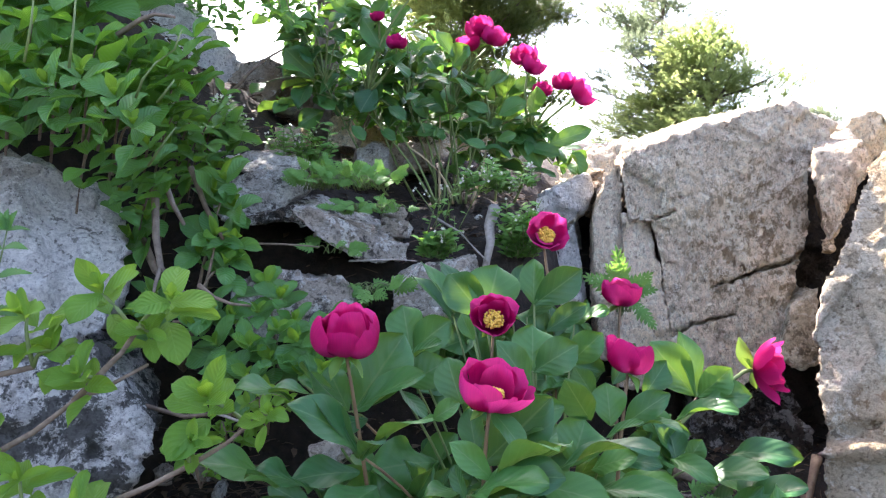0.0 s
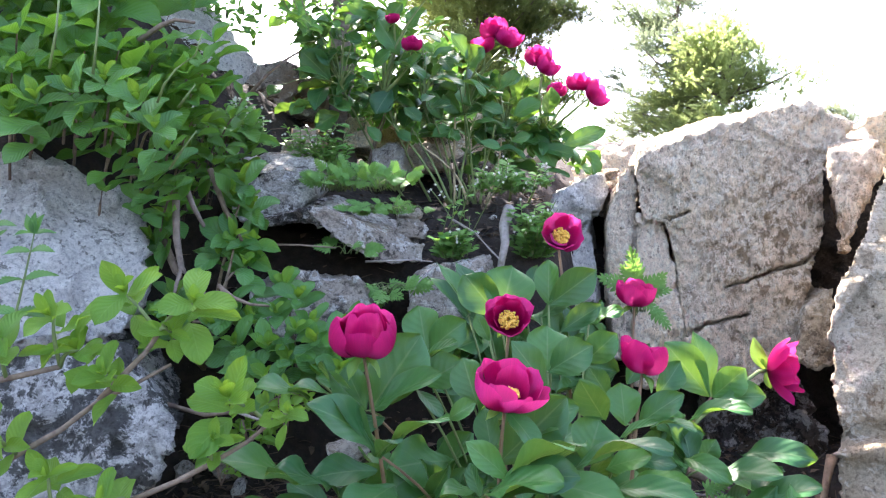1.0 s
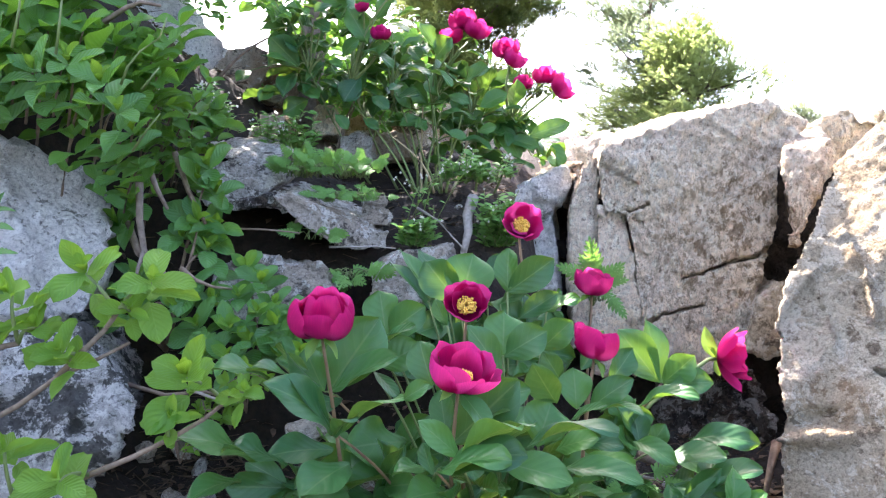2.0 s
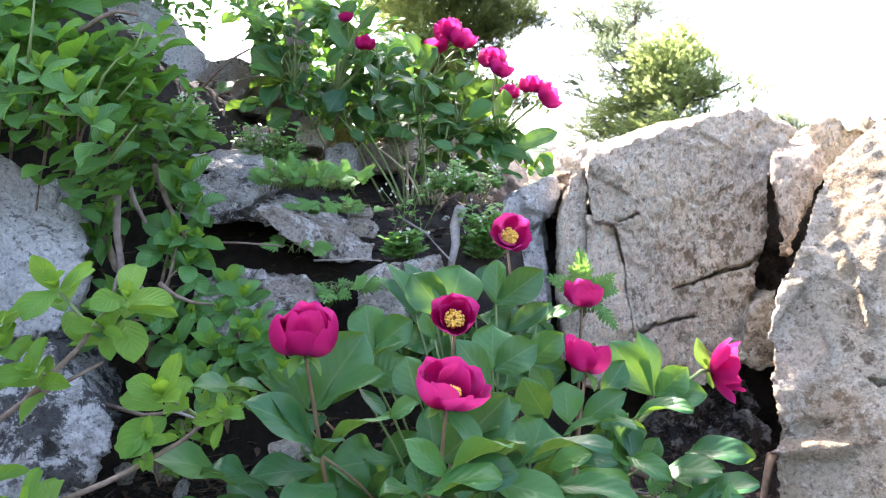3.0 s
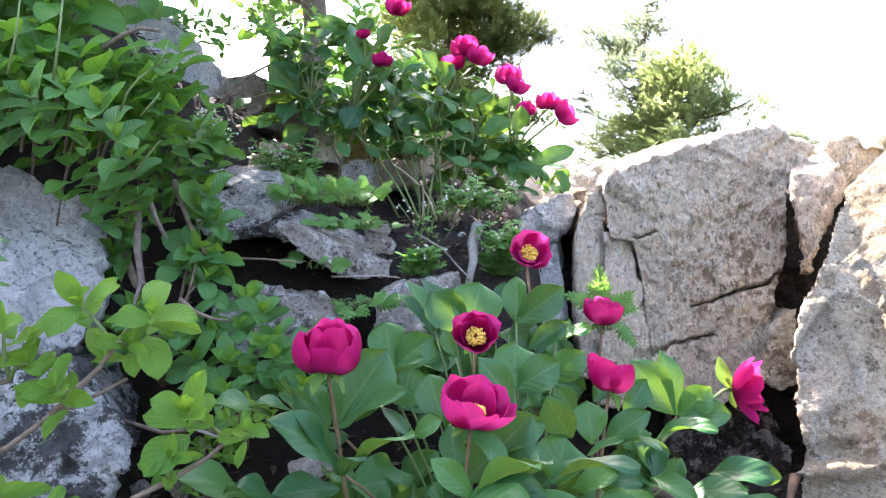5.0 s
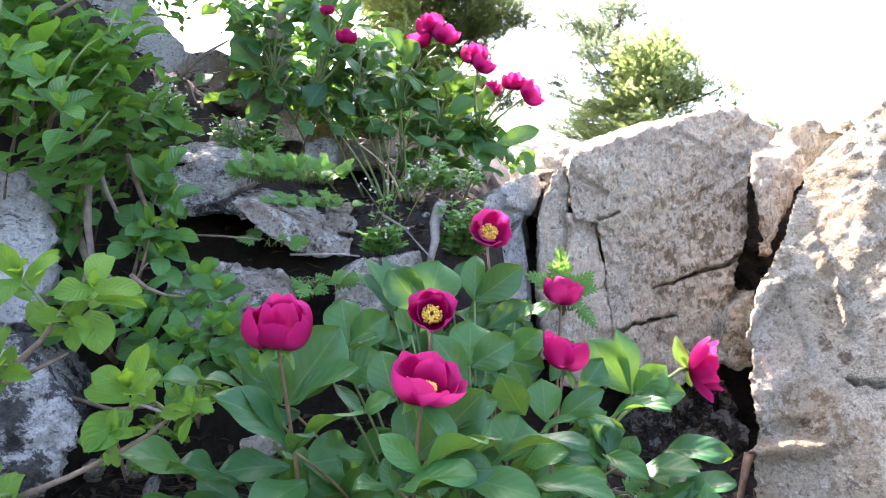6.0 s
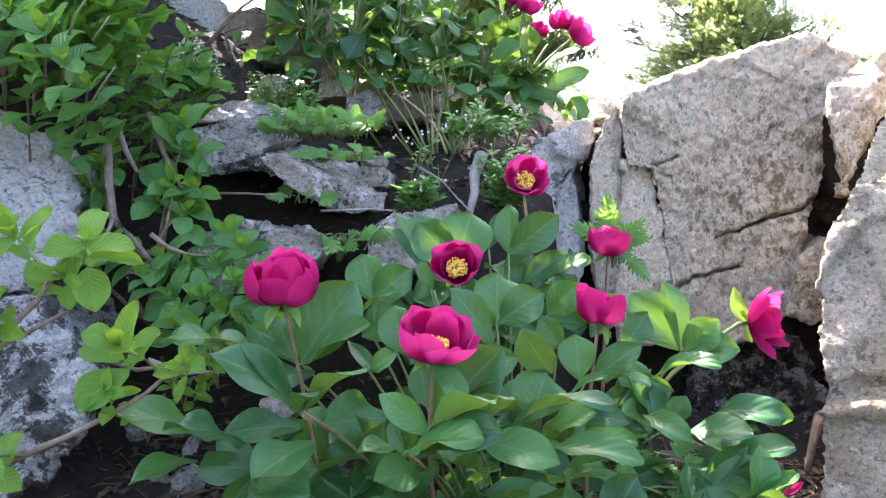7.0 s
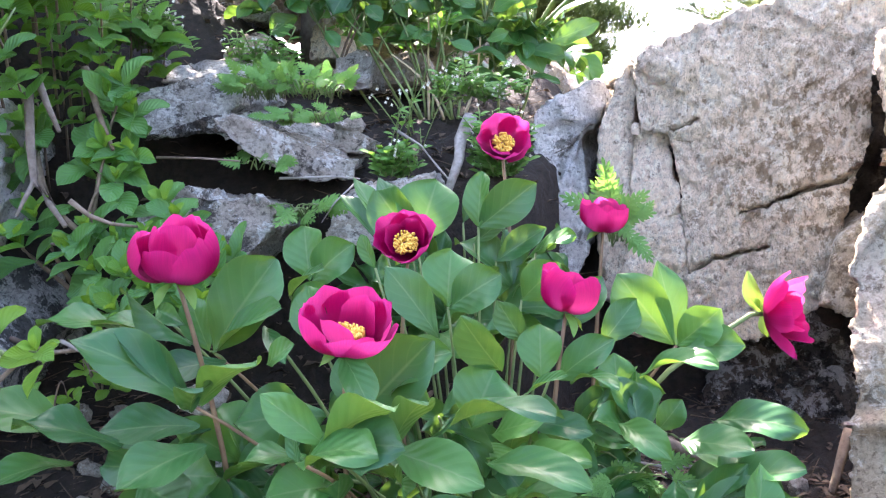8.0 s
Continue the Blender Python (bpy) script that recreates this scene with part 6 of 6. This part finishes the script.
def herb(label, base, count, size, spread, rise=0.6):
    ob = thing("herb", label, "herb", "cut-leaved herbs")
    for k in range(count):
        a = r.uniform(0, 6.283)
        out = Vector((math.cos(a), 0.6 * math.sin(a) - 0.3, r.uniform(0.3, 1.4) * rise))
        p = Vector(base) + Vector((r.uniform(-1, 1) * spread, r.uniform(-0.5, 0.5) * spread, 0))
        q = p + out.normalized() * size * r.uniform(0.4, 1.1)
        part("leaf_stalk", tube_mesh("leaf_stalk", bend(p, q, 0.01, 4), [0.0012] * 5, M_STALK, 4), ob)
        part("leaf", HERB_LEAVES[int(r.integers(3))], ob, m=frame_of(q, out + Vector((0, -0.2, -0.3)), (r.uniform(-0.3, 0.3), -0.9, 0.4), size * r.uniform(0.6, 1.0)))
    return ob


herb("bright green cut-leaved herb on the ledge", (-0.200, 1.550, 0.724), 110, 0.038, 0.090, 0.9)
herb("green cut-leaved herb over the ledge edge", (-0.146, 1.500, 0.675), 44, 0.028, 0.06, 0.6)
herb("pale green cut-leaved herb below the ledge", (-0.140, 1.440, 0.514), 14, 0.055, 0.03, 0.4)
fern = herb("feathery green herb before the boulder", (0.372, 1.540, 0.470), 14, 0.042, 0.020, 2.4)
for tip, size in (((0.291, 1.47, 0.544), 0.066), ((0.346, 1.47, 0.590), 0.070), ((0.402, 1.47, 0.547), 0.054), ((0.414, 1.48, 0.520), 0.050), ((0.414, 1.47, 0.452), 0.052), ((0.331, 1.48, 0.562), 0.050), ((0.390, 1.47, 0.480), 0.050)):
    root = Vector((0.361, 1.50, 0.512))
    out = Vector(tip) - root
    start = Vector(tip) - out.normalized() * size
    part("leaf_stalk", tube_mesh("leaf_stalk", bend(root - Vector((0, -0.02, 0.05)), start, 0.008, 4), [0.0012] * 5, M_STALK, 4), fern)
    part("leaf", HERB_LEAVES[int(r.integers(3))], fern, m=frame_of(start, out, (0.1, -0.9, 0.3), size))
herb("small cut-leaved herb on the ledge", (-0.211, 1.440, 0.592), 7, 0.045, 0.02, 0.4)
herb("small cut-leaved herb on the soil", (0.345, 1.207, 0.186), 14, 0.05, 0.04, 0.5)


def cress(label, base, stems, height, spread, blossoms=5, leafy=True):
    """Thin stems with narrow leaves and heads of tiny white blossoms."""
    ob = thing("white_flowered_herb", label, "herb", "white-flowered herbs")
    tiny = blade(1.0, 0.5, 0.55, 0.2, 0.4, 0.0, 0.0, 3, 2)
    petal = blade(1.0, 0.8, 0.6, 0.1, 0.2, 0.0, 0.0, 2, 2)
    green, stem, white = Batch(), Batch(), Batch()
    for k in range(stems):
        p = Vector(base) + Vector((r.normal(0, 0.55) * spread, r.uniform(-0.6, 0.6) * spread, r.uniform(-0.25, 0.1) * height))
        q = p + Vector((r.uniform(-0.6, 0.6), r.uniform(-0.8, 0.1), r.uniform(0.5, 1))) * height * r.uniform(0.35, 1.25)
        pts = bend(p, q, 0.006, 4)
        stem.tube(pts, [0.0011] * 5, 4)
        for n in range(18 if leafy else 3):
            a, c = r.uniform(0, 6.283), pts[n % 4].lerp(pts[n % 4 + 1], r.uniform(0, 1))
            green.put(tiny, frame_of(c, (math.cos(a), math.sin(a), 0.5), (0, -0.5, 0.8), r.uniform(0.011, 0.027)))
        for n in range(blossoms if k % 2 else 0):
            c = q + Vector(r.normal(0, 0.006, 3))
            for m in range(4):
                a = m * 1.57 + 0.3
                white.put(petal, frame_of(c, (math.cos(a), -0.3, math.sin(a)), (0, -1, 0.4), 0.0034))
    tagged(part("stalk", stem.mesh("stalk", M_STALK), ob), kind="stuff")
    tagged(part("foliage", green.mesh("foliage", M_HERB), ob), kind="stuff")
    tagged(part("blossom", white.mesh("blossom", M_WHITE), ob), kind="stuff")
    return ob


cress("leafy herb with tiny white blossoms beside a stick", (0.165, 1.600, 0.600), 110, 0.085, 0.032, 1)
cress("herb with tiny white blossoms on the ledge edge", (-0.012, 1.550, 0.590), 26, 0.06, 0.032, 1)
cress("herb with tiny white blossoms under the shrub", (-0.490, 1.560, 0.835), 80, 0.065, 0.075, 7)
cress("herb with tiny white blossoms under the upper peony", (0.110, 1.680, 0.735), 30, 0.06, 0.09, 5)
cress("leafy herb with pale blossoms behind the ledge", (-0.316, 1.750, 0.806), 30, 0.09, 0.06, 2)
cress("sparse herb with tiny blossoms on dark soil", (0.007, 1.600, 0.650), 10, 0.11, 0.03, 3, False)


stick("dead_branch", "weathered grey dead branch leaning on the ledge", [(0.113, 1.630, 0.690), (0.099, 1.600, 0.650), (0.100, 1.570, 0.613), (0.086, 1.530, 0.557)], 0.014, M_DEADWOOD)
stick("twig", "thin pale dry twig across the ledge stones", [(-0.181, 1.440, 0.577), (-0.135, 1.440, 0.578), (-0.092, 1.450, 0.580), (-0.051, 1.460, 0.576)], 0.0024, M_DEADWOOD)
stick("twig", "thin dry twig under the overhang", [(-0.363, 1.380, 0.610), (-0.298, 1.390, 0.609), (-0.232, 1.400, 0.604)], 0.0025, M_TWIG)
stick("twig", "curved dry twig on dark soil", [(-0.011, 1.580, 0.663), (0.036, 1.550, 0.634), (0.065, 1.530, 0.601), (0.089, 1.510, 0.576)], 0.0030, M_DEADWOOD)
stick("twig", "dry grass stem hanging from the ledge", [(-0.045, 1.420, 0.571), (-0.076, 1.400, 0.538), (-0.092, 1.380, 0.507)], 0.0018, M_DEADWOOD)
stick("dead_branch", "dry brown branch lying at the foot of the boulder", [(0.408, 1.319, 0.207), (0.457, 1.334, 0.184), (0.517, 1.361, 0.148)], 0.010, M_TWIG)
stick("root", "bare grey-brown stem arching through the cleft", [(-0.463, 1.243, 0.710), (-0.449, 1.243, 0.674), (-0.427, 1.233, 0.640)], 0.006, M_BARK)
stick("root", "bare forked brown root in the cleft", [(-0.478, 1.241, 0.697), (-0.475, 1.236, 0.620), (-0.462, 1.224, 0.570), (-0.428, 1.206, 0.539), (-0.392, 1.188, 0.508)], 0.007, M_BARK)
stick("root", "thin bare root against the boulder", [(-0.462, 1.224, 0.570), (-0.463, 1.203, 0.544), (-0.459, 1.181, 0.522)], 0.004, M_BARK)
stick("twig", "thin brown twig reaching towards the hollow", [(-0.393, 1.201, 0.543), (-0.372, 1.212, 0.522), (-0.347, 1.224, 0.510), (-0.321, 1.247, 0.505)], 0.004, M_TWIG)
stick("dead_branch", "flat grey-brown wood chip leaning on the boulder", [(0.684, 1.367, 0.220), (0.673, 1.355, 0.204), (0.660, 1.341, 0.176), (0.642, 1.317, 0.142)], 0.010, M_TWIG)
stick("root", "bare brown root in the cleft", [(-0.527, 1.312, 0.616), (-0.494, 1.283, 0.564), (-0.451, 1.266, 0.518), (-0.405, 1.250, 0.490)], 0.008, M_TWIG)
stick("twig", "bare grey twig in the cleft", [(-0.450, 1.333, 0.746), (-0.417, 1.312, 0.674), (-0.378, 1.284, 0.617)], 0.006, M_TWIG)

stick("root", "thin bare brown root on the soil", [(-0.467, 1.171, 0.355), (-0.400, 1.159, 0.340), (-0.335, 1.149, 0.349), (-0.278, 1.146, 0.334)], 0.004, M_TWIG)
stick("twig", "dry brown twig fallen on the soil", [(-0.377, 1.150, 0.358), (-0.308, 1.120, 0.343), (-0.240, 1.120, 0.349)], 0.003, M_DEADWOOD)
stick("twig", "dry forked twig under the boulder", [(0.381, 1.283, 0.183), (0.432, 1.319, 0.165), (0.493, 1.358, 0.159)], 0.0025, M_DEADWOOD)

petal = shape_mesh("fallen_petal", petal_shape(0.045, 0.040, 5, 60, 0.8, r), M_PETAL)
fallen = tagged(new("fallen_petal", petal), "fallen magenta petal lying on the soil", "petal")
fallen.matrix_world = frame_of((0.587, 1.279, 0.123), (0.4, 0.3, 0.2), (-0.3, -0.3, 1.0))

litter = Batch()
chip = blade(1.0, 0.45, 0.5, 0.3, 0.7, 0.1, 0.3, 3, 2)
for k in range(8200):
    x, y = (r.uniform(-0.8, 0.95), r.uniform(0.75, 2.3)) if k % 2 else (r.uniform(-0.5, 0.8), r.uniform(0.75, 1.5))
    z = float(ground_height(x, y)) + noise.fractal((x * 6, y * 6, 0.3), 0.8, 2.1, 5) * 0.035
    a = r.uniform(0, 6.283)
    if k % 3:
        litter.put(chip, frame_of((x, y, z + 0.004), (math.cos(a), math.sin(a), r.uniform(-0.2, 0.5)), (0, 0, 1), r.uniform(0.012, 0.035)))
    else:
        d = Vector((math.cos(a), math.sin(a), r.uniform(-0.1, 0.3))) * r.uniform(0.02, 0.07)
        litter.tube([Vector((x, y, z + 0.004)), Vector((x, y, z + 0.008)) + d], [0.0012, 0.0008], 4)
tagged(new("litter", litter.mesh("litter", M_LITTER)), "dry brown leaf litter and twigs on the soil", "litter", kind="stuff")

stones = thing("scree", "small pale limestone chips on the soil", "stones")
bmp = bmesh.new()
bmesh.ops.create_icosphere(bmp, subdivisions=3, radius=1.0)
for v in bmp.verts:
    v.co *= 1 + 0.35 * noise.noise(v.co * 1.7) + 0.10 * noise.noise(v.co * 5.3)
    v.co.z *= 0.5
me = bpy.data.meshes.new("stone")
bmp.to_mesh(me)
bmp.free()
me.materials.append(M_ROCK_GREY)
for k in range(90):
    x, y = r.uniform(-0.75, 0.9), r.uniform(0.8, 1.45) if k < 66 else r.uniform(1.6, 2.3)
    z = float(ground_height(x, y))
    s = r.uniform(0.008, 0.030) if k < 66 else r.uniform(0.006, 0.014)
    part("stone", me, stones, m=Matrix.Translation((x, y, z)) @ Euler((r.uniform(0, 6), r.uniform(0, 6), r.uniform(0, 6))).to_matrix().to_4x4() @ Matrix.Diagonal((s, s * r.uniform(0.6, 1), s, 1)))
for at, s in (((-0.165, 1.120, 0.297), 0.035), ((-0.102, 1.600, 0.674), 0.03)):
    part("stone", me, stones, m=Matrix.Translation(at) @ Matrix.Diagonal((s, s * 0.7, s, 1)))
